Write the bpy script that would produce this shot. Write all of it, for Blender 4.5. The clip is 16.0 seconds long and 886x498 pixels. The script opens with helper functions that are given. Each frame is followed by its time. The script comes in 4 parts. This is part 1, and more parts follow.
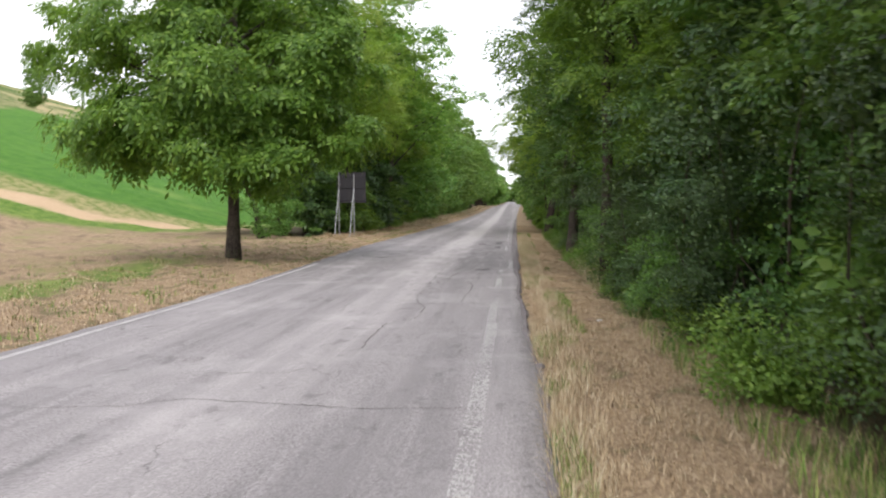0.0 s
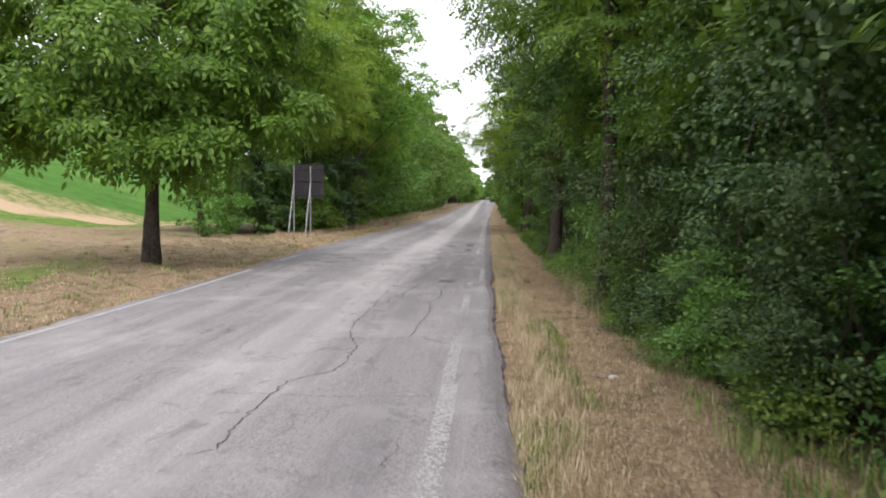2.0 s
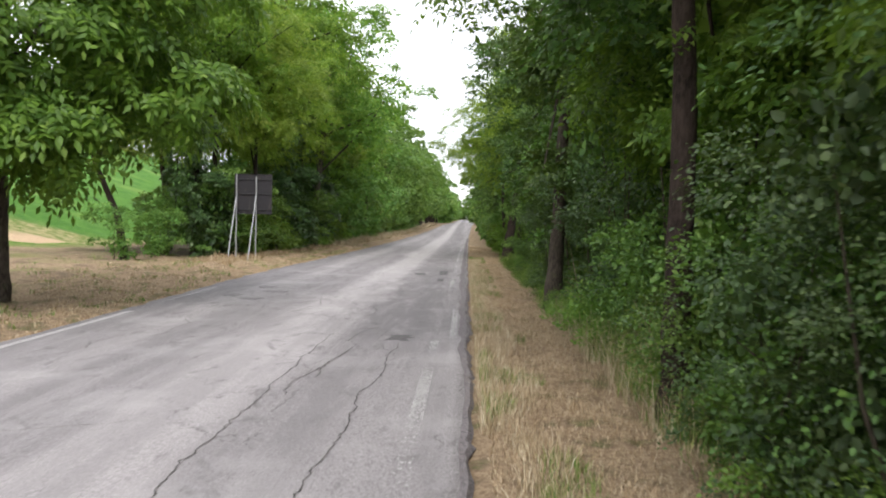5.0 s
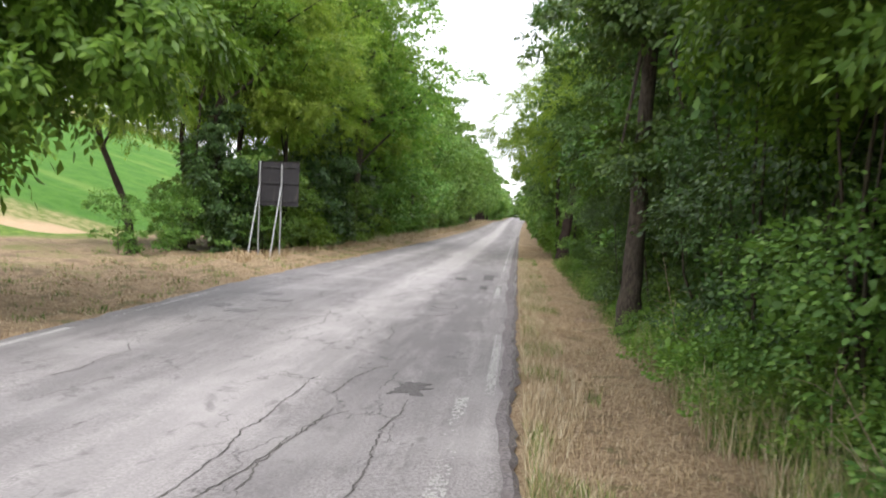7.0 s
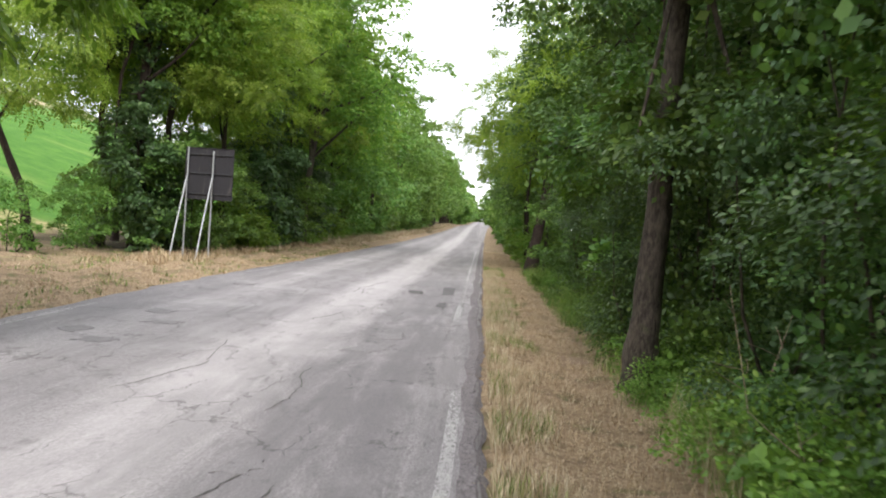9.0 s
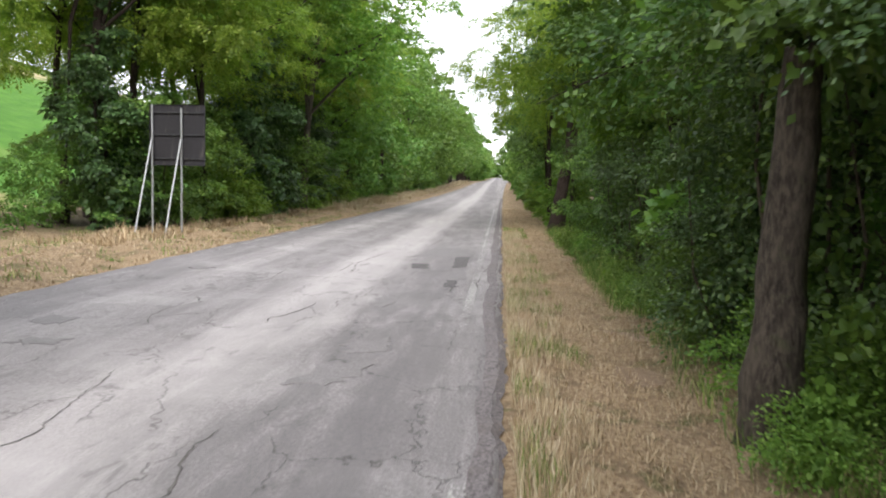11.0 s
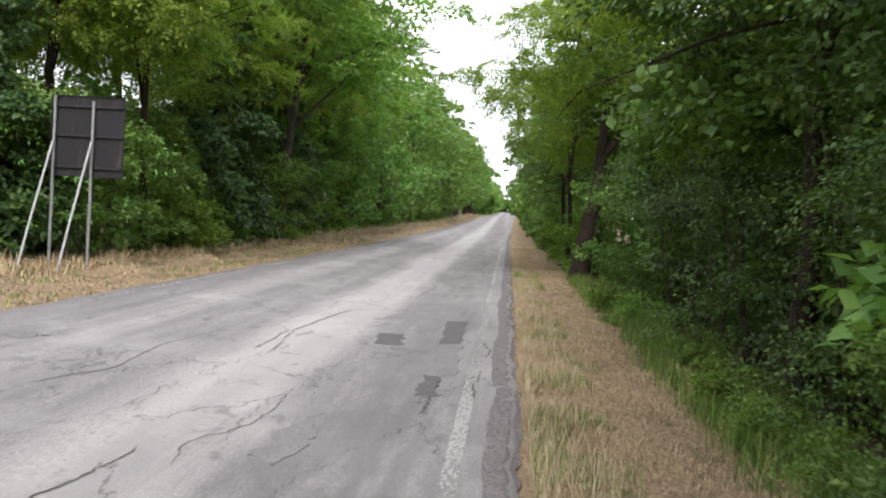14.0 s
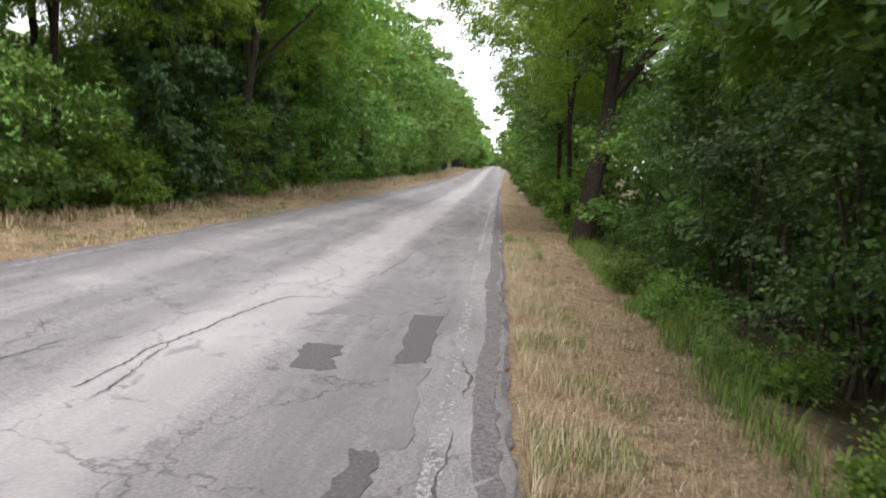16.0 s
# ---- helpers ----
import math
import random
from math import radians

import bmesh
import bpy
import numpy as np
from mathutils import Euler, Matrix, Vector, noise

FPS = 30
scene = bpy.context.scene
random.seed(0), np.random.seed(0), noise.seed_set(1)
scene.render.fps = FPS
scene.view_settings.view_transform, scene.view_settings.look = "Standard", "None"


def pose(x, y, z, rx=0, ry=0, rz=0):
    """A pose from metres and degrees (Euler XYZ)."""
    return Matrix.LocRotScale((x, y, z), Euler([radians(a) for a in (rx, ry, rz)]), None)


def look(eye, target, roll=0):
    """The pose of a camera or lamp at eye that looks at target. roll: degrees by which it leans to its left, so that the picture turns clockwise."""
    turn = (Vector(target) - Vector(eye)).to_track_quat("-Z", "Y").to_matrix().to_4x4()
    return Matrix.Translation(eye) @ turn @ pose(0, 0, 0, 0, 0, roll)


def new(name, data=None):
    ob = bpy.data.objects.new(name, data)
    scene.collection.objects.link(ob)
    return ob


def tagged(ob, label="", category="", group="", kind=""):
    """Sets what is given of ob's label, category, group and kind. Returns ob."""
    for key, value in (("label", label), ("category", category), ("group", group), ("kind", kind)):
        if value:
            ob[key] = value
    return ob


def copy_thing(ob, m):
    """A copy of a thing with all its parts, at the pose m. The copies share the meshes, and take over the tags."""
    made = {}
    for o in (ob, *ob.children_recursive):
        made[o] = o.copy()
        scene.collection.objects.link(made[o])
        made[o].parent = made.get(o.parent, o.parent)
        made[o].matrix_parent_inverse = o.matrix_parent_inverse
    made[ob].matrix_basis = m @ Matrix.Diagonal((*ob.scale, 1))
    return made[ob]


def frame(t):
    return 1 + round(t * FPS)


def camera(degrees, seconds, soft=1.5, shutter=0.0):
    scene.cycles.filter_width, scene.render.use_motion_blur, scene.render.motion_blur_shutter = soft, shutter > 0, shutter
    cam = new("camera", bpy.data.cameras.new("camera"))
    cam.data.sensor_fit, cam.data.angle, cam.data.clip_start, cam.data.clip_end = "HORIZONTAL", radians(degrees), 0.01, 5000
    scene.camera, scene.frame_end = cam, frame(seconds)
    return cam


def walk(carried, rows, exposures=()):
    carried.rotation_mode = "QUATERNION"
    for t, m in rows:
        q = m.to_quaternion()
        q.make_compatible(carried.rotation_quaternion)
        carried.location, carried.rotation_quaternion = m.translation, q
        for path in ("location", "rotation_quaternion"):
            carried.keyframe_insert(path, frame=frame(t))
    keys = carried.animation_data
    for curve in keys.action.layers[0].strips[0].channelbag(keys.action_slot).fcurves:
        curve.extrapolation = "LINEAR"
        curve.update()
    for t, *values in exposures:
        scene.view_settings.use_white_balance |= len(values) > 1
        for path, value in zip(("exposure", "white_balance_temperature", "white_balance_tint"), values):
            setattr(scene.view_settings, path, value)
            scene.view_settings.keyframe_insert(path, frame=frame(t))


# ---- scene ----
cam = camera(56.0, 16.0, soft=1.9, shutter=0.5)
PATH = [
    (0, (0.165, -0.99, 1.416), (-0.004, 1.0, 1.322), -0.2),
    (0.5, (0.172, -0.047, 1.419), (-0.038, 1.939, 1.324), 3.6),
    (1, (0.181, 0.894, 1.418), (0.1, 2.892, 1.363), 0.9),
    (1.5, (0.183, 1.831, 1.419), (0.028, 3.822, 1.318), 3.9),
    (2, (0.186, 2.76, 1.416), (0.08, 4.755, 1.316), 0.5),
    (2.5, (0.183, 3.682, 1.416), (0.003, 5.669, 1.286), 1.8),
    (3, (0.187, 4.595, 1.417), (-0.005, 6.581, 1.282), 0.6),
    (3.5, (0.186, 5.495, 1.418), (-0.062, 7.471, 1.234), -0.2),
    (4, (0.199, 6.386, 1.414), (0.037, 8.375, 1.274), 0.8),
    (4.5, (0.217, 7.274, 1.415), (0.094, 9.269, 1.327), 2.9),
    (4.7, (0.222, 7.629, 1.415), (0.166, 9.627, 1.357), 1.4),
    (6.8, (0.261, 11.361, 1.428), (0.141, 13.357, 1.388), -1.3),
    (7, (0.256, 11.714, 1.428), (0.081, 13.705, 1.365), 2.2),
    (7.5, (0.235, 12.587, 1.427), (0.145, 14.581, 1.302), -0.8),
    (8, (0.208, 13.457, 1.431), (0.09, 15.452, 1.37), 2.8),
    (8.5, (0.2, 14.32, 1.432), (0.247, 16.319, 1.371), -0.9),
    (9, (0.197, 15.182, 1.434), (0.108, 17.179, 1.383), 3.9),
    (9.2, (0.198, 15.524, 1.435), (0.09, 17.517, 1.321), 1.8),
    (11.3, (0.245, 19.091, 1.437), (0.112, 21.081, 1.283), 1.2),
    (11.5, (0.246, 19.431, 1.437), (0.177, 21.427, 1.323), 0.1),
    (12, (0.231, 20.284, 1.441), (0.063, 22.276, 1.373), 4.0),
    (12.5, (0.215, 21.133, 1.441), (0.163, 23.13, 1.357), -0.8),
    (13, (0.181, 21.981, 1.442), (0.026, 23.974, 1.385), 3.1),
    (13.5, (0.156, 22.825, 1.438), (0.126, 24.823, 1.352), 0.1),
    (14, (0.129, 23.673, 1.436), (-0.02, 25.666, 1.359), 3.5),
    (14.5, (0.125, 24.519, 1.431), (0.086, 26.516, 1.341), -1.5),
    (15, (0.118, 25.368, 1.429), (-0.014, 27.357, 1.267), 3.1),
    (15.5, (0.126, 26.214, 1.427), (0.018, 28.206, 1.285), 0.7),
    (16, (0.12, 27.063, 1.425), (0.002, 29.051, 1.24), 3.5),
]
walk(cam, [(t, look(eye, goal, roll)) for t, eye, goal, roll in PATH], [(0.0, 0.6, 6500, 15), (4.0, 0.7, 6500, 14), (9.0, 1.05, 6500, 13), (12.5, 0.95, 6500, 13), (16.0, 0.9, 6500, 14)])

# ---- light: a bright, thinly overcast summer sky ----
SUN_ELEVATION, SUN_TURN = radians(52), radians(180)
world = bpy.data.worlds.new("overcast_sky")
scene.world = world
world.use_nodes = True
wt = world.node_tree
sky = wt.nodes.new("ShaderNodeTexSky")
sky.sky_type, sky.sun_disc = "NISHITA", False
sky.sun_elevation, sky.sun_rotation = SUN_ELEVATION, SUN_TURN
dim = wt.nodes.new("ShaderNodeMix")
dim.data_type, dim.blend_type = "RGBA", "MULTIPLY"
dim.inputs[0].default_value = 1.0
dim.inputs[7].default_value = (0.13, 0.13, 0.13, 1)
wt.links.new(sky.outputs[0], dim.inputs[6])
cloud_noise = wt.nodes.new("ShaderNodeTexNoise")
cloud_noise.inputs["Scale"].default_value, cloud_noise.inputs["Detail"].default_value = 2.2, 6
cloud_ramp = wt.nodes.new("ShaderNodeValToRGB")
cloud_ramp.color_ramp.elements[0].position, cloud_ramp.color_ramp.elements[0].color = 0.3, (0.72, 0.72, 0.72, 1)
cloud_ramp.color_ramp.elements[1].position, cloud_ramp.color_ramp.elements[1].color = 0.62, (0.97, 0.97, 0.97, 1)
wt.links.new(cloud_noise.outputs["Fac"], cloud_ramp.inputs[0])
cover = wt.nodes.new("ShaderNodeMix")
cover.data_type = "RGBA"
cover.inputs[7].default_value = (1.22, 1.24, 1.27, 1)
wt.links.new(cloud_ramp.outputs[0], cover.inputs[0])
wt.links.new(dim.outputs[2], cover.inputs[6])
wt.links.new(cover.outputs[2], wt.nodes["Background"].inputs["Color"])
wt.nodes["Background"].inputs["Strength"].default_value = 1.0
sun = new("sun", bpy.data.lights.new("sun", "SUN"))
sun.data.energy, sun.data.angle, sun.data.color = 1.5, radians(25), (1.0, 0.96, 0.9)
SUN_REACH = 40 / math.tan(SUN_ELEVATION)
sun.matrix_world = look((0, 0, 40), (-SUN_REACH * math.sin(SUN_TURN), -SUN_REACH * math.cos(SUN_TURN), 0))


# ---- materials ----
class Nodes:
    """Short hand for building one node material."""

    def __init__(self, name):
        self.mat = bpy.data.materials.new(name)
        self.mat.use_nodes = True
        self.tree = self.mat.node_tree
        self.bsdf = self.tree.nodes["Principled BSDF"]
        self.out = self.tree.nodes["Material Output"]

    def put(self, socket, value):
        if isinstance(value, bpy.types.NodeSocket):
            self.tree.links.new(value, socket)
        elif isinstance(value, tuple) and len(value) == 3 and socket.type == "RGBA":
            socket.default_value = (*value, 1)
        else:
            socket.default_value = value

    def node(self, kind, out=0, **inputs):
        n = self.tree.nodes.new("ShaderNode" + kind)
        for key, value in inputs.items():
            self.put(n.inputs[key.replace("_", " ")], value)
        return n.outputs[out]

    def position(self):
        return self.node("NewGeometry")

    def separate(self, vector):
        n = self.tree.nodes.new("ShaderNodeSeparateXYZ")
        self.put(n.inputs[0], vector)
        return n.outputs

    def scaled(self, vector, sx, sy, sz):
        n = self.tree.nodes.new("ShaderNodeMapping")
        self.put(n.inputs["Vector"], vector)
        n.inputs["Scale"].default_value = (sx, sy, sz)
        return n.outputs[0]

    def noise(self, vector, scale, detail=4.0, rough=0.55, warp=0.0):
        return self.node("TexNoise", Vector=vector, Scale=scale, Detail=detail, Roughness=rough, Distortion=warp)

    def math(self, op, a, b=0.0, c=0.0):
        n = self.tree.nodes.new("ShaderNodeMath")
        n.operation = op
        for i, v in enumerate((a, b, c)):
            self.put(n.inputs[i], v)
        return n.outputs[0]

    def step(self, value, low, high, a=0.0, b=1.0):
        n = self.tree.nodes.new("ShaderNodeMapRange")
        n.interpolation_type = "SMOOTHSTEP"
        for i, v in enumerate((value, low, high, a, b)):
            self.put(n.inputs[i], v)
        return n.outputs[0]

    def mix(self, factor, a, b, blend="MIX"):
        n = self.tree.nodes.new("ShaderNodeMix")
        n.data_type, n.blend_type = "RGBA", blend
        self.put(n.inputs[0], factor)
        self.put(n.inputs[6], a)
        self.put(n.inputs[7], b)
        return n.outputs[2]

    def bump(self, height, strength, distance):
        return self.node("Bump", Height=height, Strength=strength, Distance=distance)

    def finish(self, color, rough=0.8, normal=None, specular=0.3, metal=0.0):
        self.put(self.bsdf.inputs["Base Color"], color)
        self.put(self.bsdf.inputs["Roughness"], rough)
        self.put(self.bsdf.inputs["Specular IOR Level"], specular)
        self.put(self.bsdf.inputs["Metallic"], metal)
        if normal is not None:
            self.put(self.bsdf.inputs["Normal"], normal)
        return self.mat


def leaf_material(name, dark, light, tip, rough=0.5, glow=0.26):
    """Leaf blades: colour varies leaf by leaf and plant by plant, some light passes through."""
    n = Nodes(name)
    geo = n.tree.nodes.new("ShaderNodeNewGeometry")
    island = geo.outputs["Random Per Island"]
    info = n.tree.nodes.new("ShaderNodeObjectInfo")
    patch = n.noise(geo.outputs["Position"], 0.9, 2)
    tone = n.mix(n.step(n.math("ADD", n.math("MULTIPLY", island, 0.6), n.math("MULTIPLY", patch, 0.7)), 0.3, 1.0), dark, light)
    tone = n.mix(n.step(island, 0.86, 1.0), tone, tip)
    hue = n.tree.nodes.new("ShaderNodeHueSaturation")
    n.put(hue.inputs["Hue"], n.math("MULTIPLY_ADD", info.outputs["Random"], 0.03, 0.485))
    n.put(hue.inputs["Value"], n.math("MULTIPLY_ADD", info.outputs["Random"], 0.35, 0.85))
    n.put(hue.inputs["Color"], tone)
    color = hue.outputs[0]
    n.finish(color, rough, specular=0.35)
    through_leaf = n.tree.nodes.new("ShaderNodeBsdfTranslucent")
    n.put(through_leaf.inputs["Color"], n.mix(0.5, color, (0.22, 0.36, 0.03)))
    both = n.tree.nodes.new("ShaderNodeMixShader")
    both.inputs[0].default_value = glow
    n.tree.links.new(n.bsdf.outputs[0], both.inputs[1])
    n.tree.links.new(through_leaf.outputs[0], both.inputs[2])
    n.tree.links.new(both.outputs[0], n.out.inputs["Surface"])
    return n.mat


LEAF_WALNUT = leaf_material("walnut_leaf", (0.06, 0.125, 0.016), (0.145, 0.25, 0.03), (0.23, 0.34, 0.06), glow=0.4)
LEAF_ROBINIA = leaf_material("robinia_leaf", (0.12, 0.215, 0.026), (0.27, 0.41, 0.05), (0.38, 0.5, 0.1), glow=0.5)
LEAF_BROAD = leaf_material("broad_leaf", (0.03, 0.075, 0.016), (0.08, 0.16, 0.03), (0.15, 0.25, 0.055), glow=0.22)
LEAF_IVY = leaf_material("ivy_leaf", (0.03, 0.075, 0.024), (0.075, 0.155, 0.045), (0.13, 0.225, 0.07), rough=0.42, glow=0.15)
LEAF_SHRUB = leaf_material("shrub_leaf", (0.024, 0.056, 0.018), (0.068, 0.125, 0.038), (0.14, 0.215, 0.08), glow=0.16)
LEAF_HERB = leaf_material("herb_leaf", (0.05, 0.12, 0.022), (0.12, 0.225, 0.04), (0.2, 0.32, 0.075))
LEAF_NETTLE = leaf_material("nettle_leaf", (0.09, 0.18, 0.03), (0.2, 0.34, 0.06), (0.3, 0.43, 0.1), glow=0.38)
LEAF_BRIGHT = leaf_material("young_leaf", (0.09, 0.185, 0.028), (0.2, 0.345, 0.05), (0.3, 0.43, 0.08), glow=0.45)
# distant foliage: haze is put into the colour as a paler, brighter green
LEAF_HAZED = leaf_material("hazed_leaf", (0.072, 0.155, 0.034), (0.165, 0.295, 0.06), (0.25, 0.38, 0.095), glow=0.34)


def bark_material(name, dark, light):
    n = Nodes(name)
    pos = n.position()
    ridge = n.noise(n.scaled(pos, 1, 1, 0.3), 34, 7, 0.7, 0.25)
    big = n.noise(pos, 3.0, 3)
    moss = n.step(n.noise(pos, 5.0, 4), 0.56, 0.7)
    color = n.mix(n.step(ridge, 0.35, 0.68), dark, light)
    color = n.mix(n.math("MULTIPLY", n.step(big, 0.4, 0.7), 0.45), color, tuple(v * 1.15 for v in light))
    color = n.mix(n.math("MULTIPLY", moss, 0.3), color, (light[0] * 0.7, light[1] * 1.1, light[2] * 0.5))
    return n.finish(color, 0.92, n.bump(ridge, 0.9, 0.03), 0.15)


BARK_DARK = bark_material("dark_bark", (0.016, 0.012, 0.010), (0.06, 0.045, 0.037))
BARK_MID = bark_material("grey_brown_bark", (0.026, 0.021, 0.018), (0.1, 0.082, 0.068))
BARK_PALE = bark_material("pale_bark", (0.028, 0.023, 0.019), (0.11, 0.092, 0.073))
DRY_WOOD = bark_material("dry_wood", (0.22, 0.17, 0.12), (0.42, 0.34, 0.25))
BARK_TWIG = bark_material("twig_bark", (0.035, 0.03, 0.022), (0.09, 0.075, 0.055))


def road_material():
    n = Nodes("worn_asphalt")
    pos = n.position()
    x, y, z = n.separate(pos)
    grain = n.node("TexVoronoi", Vector=pos, Scale=95.0)
    fine = n.noise(pos, 240, 3, 0.7)
    speck = n.noise(pos, 55, 5, 0.8)
    blotch = n.noise(pos, 0.55, 5, 0.6)
    streak = n.noise(n.scaled(pos, 1.5, 0.07, 1), 1.6, 6, 0.66, 0.12)
    scuff = n.noise(n.scaled(pos, 2.2, 0.35, 1), 1.5, 6, 0.7, 0.4)
    color = n.mix(n.step(speck, 0.34, 0.66), (0.145, 0.136, 0.138), (0.42, 0.395, 0.40))
    color = n.mix(n.math("MULTIPLY", n.step(grain, 0.0, 0.5, 1.0, 0.0), 0.25), color, (0.47, 0.46, 0.45))
    color = n.mix(n.math("MULTIPLY", n.step(fine, 0.56, 0.75), 0.5), color, (0.12, 0.115, 0.115))
    color = n.mix(n.math("MULTIPLY", n.step(streak, 0.42, 0.62), 0.5), color, (0.165, 0.156, 0.16))
    color = n.mix(n.math("MULTIPLY", n.step(blotch, 0.5, 0.66), 0.3), color, (0.47, 0.45, 0.45))
    # bands along the road: worn pale strips and darker travelled ones, more marked past 18 m
    wob = n.math("MULTIPLY_ADD", n.noise(pos, 0.8, 4), 1.3, -0.65)
    slow = n.math("MULTIPLY_ADD", n.noise(n.scaled(pos, 0.6, 0.16, 1), 1.0, 4, 0.6), 1.4, -0.7)
    bx = n.math("ADD", x, n.math("ADD", n.math("MULTIPLY", wob, 0.22), n.math("MULTIPLY", slow, 0.5)))
    marked = n.step(n.math("ADD", y, wob), 13.0, 22.0, 0.45, 1.0)
    worn = n.step(scuff, 0.25, 0.62, 0.35, 1.0)
    for low, high, soft_edge, amount in ((-7.0, -4.55, 0.3, 0.62), (-3.6, -2.75, 0.45, 0.42), (-1.2, -0.35, 0.5, 0.6)):
        band = n.math("MULTIPLY", n.step(bx, low - soft_edge, low + soft_edge * 0.4), n.step(bx, high - soft_edge * 0.4, high + soft_edge, 1.0, 0.0))
        color = n.mix(n.math("MULTIPLY", n.math("MULTIPLY", band, marked), n.math("MULTIPLY", worn, amount)), color, (0.135, 0.128, 0.133))
    pale = n.math("MULTIPLY", n.step(bx, -2.7, -2.2), n.step(bx, -1.7, -1.3, 1.0, 0.0))
    color = n.mix(n.math("MULTIPLY", n.math("MULTIPLY", pale, marked), 0.4), color, (0.5, 0.475, 0.475))
    # the right lane was resealed from about 18 to 29 m
    sealed_y = n.math("MULTIPLY", n.step(n.math("ADD", y, wob), 18.3, 19.4), n.step(n.math("ADD", y, wob), 27.5, 31.5, 1.0, 0.0))
    sealed_x = n.step(n.math("ADD", x, n.math("MULTIPLY", wob, 1.6)), -3.0, -1.2)
    sealed = n.math("MULTIPLY", sealed_x, n.math("MULTIPLY", sealed_y, n.step(scuff, 0.32, 0.58)))
    color = n.mix(n.math("MULTIPLY", sealed, 0.4), color, (0.125, 0.12, 0.122))
    # bitumen bleeding through
    bleed = n.step(n.noise(n.scaled(pos, 1, 0.5, 1), 3.2, 6, 0.72, 0.5), 0.56, 0.68)
    color = n.mix(n.math("MULTIPLY", bleed, 0.55), color, (0.12, 0.114, 0.116))
    # hairline crazing
    craze_pos = n.scaled(pos, 1.5, 0.6, 1)
    warped = n.tree.nodes.new("ShaderNodeMix")
    warped.data_type = "VECTOR"
    warped.inputs[0].default_value = 0.26
    n.tree.links.new(craze_pos, warped.inputs[4])
    wobble = n.tree.nodes.new("ShaderNodeTexNoise")
    wobble.inputs["Scale"].default_value, wobble.inputs["Detail"].default_value = 6.0, 8
    n.tree.links.new(pos, wobble.inputs["Vector"])
    n.tree.links.new(wobble.outputs["Color"], warped.inputs[5])
    cells = n.tree.nodes.new("ShaderNodeTexVoronoi")
    cells.feature = "DISTANCE_TO_EDGE"
    cells.inputs["Scale"].default_value = 1.15
    n.tree.links.new(warped.outputs[1], cells.inputs["Vector"])
    hair = n.math("MULTIPLY", n.step(cells.outputs["Distance"], 0.002, 0.012, 1.0, 0.0), n.step(n.noise(pos, 0.9, 4), n.step(y, 8.0, 26.0, 0.52, 0.42), n.step(y, 8.0, 26.0, 0.62, 0.52)))
    color = n.mix(n.math("MULTIPLY", hair, 0.5), color, (0.045, 0.043, 0.042))
    relief = n.math("ADD", n.math("MULTIPLY", grain, 0.6), n.math("SUBTRACT", speck, n.math("MULTIPLY", hair, 1.5)))
    return n.finish(color, 0.86, n.bump(relief, 0.55, 0.012), 0.3)


def speckled(name, low, high, extra, scale=60, rough=0.9, depth=0.01):
    n = Nodes(name)
    pos = n.position()
    a, b = n.noise(pos, scale, 4, 0.7), n.noise(pos, scale * 0.06, 4, 0.6)
    color = n.mix(n.step(a, 0.3, 0.7), low, high)
    color = n.mix(n.math("MULTIPLY", n.step(b, 0.45, 0.68), 0.6), color, extra)
    return n.finish(color, rough, n.bump(a, 0.6, depth), 0.25)


ASPHALT = road_material()
TAR_PATCH = speckled("dark_asphalt_patch", (0.062, 0.058, 0.06), (0.155, 0.147, 0.15), (0.11, 0.104, 0.106), 75)
GREY_PATCH = speckled("grey_asphalt_patch", (0.13, 0.123, 0.127), (0.27, 0.258, 0.262), (0.16, 0.153, 0.155), 75)
CRACK = speckled("open_crack", (0.05, 0.047, 0.044), (0.12, 0.115, 0.11), (0.16, 0.15, 0.14), 40)
GRAVEL = speckled("crumbled_edge", (0.075, 0.068, 0.071), (0.25, 0.228, 0.232), (0.15, 0.132, 0.128), 48, 0.95, 0.02)
PAINT = speckled("worn_white_paint", (0.32, 0.31, 0.307), (0.5, 0.49, 0.48), (0.34, 0.328, 0.325), 55, 0.7, 0.004)
STONE = speckled("pale_stone", (0.35, 0.34, 0.31), (0.6, 0.58, 0.54), (0.3, 0.27, 0.22), 30)
SOIL = speckled("dry_soil", (0.16, 0.11, 0.075), (0.3, 0.22, 0.15), (0.2, 0.14, 0.09), 22, 0.95, 0.03)


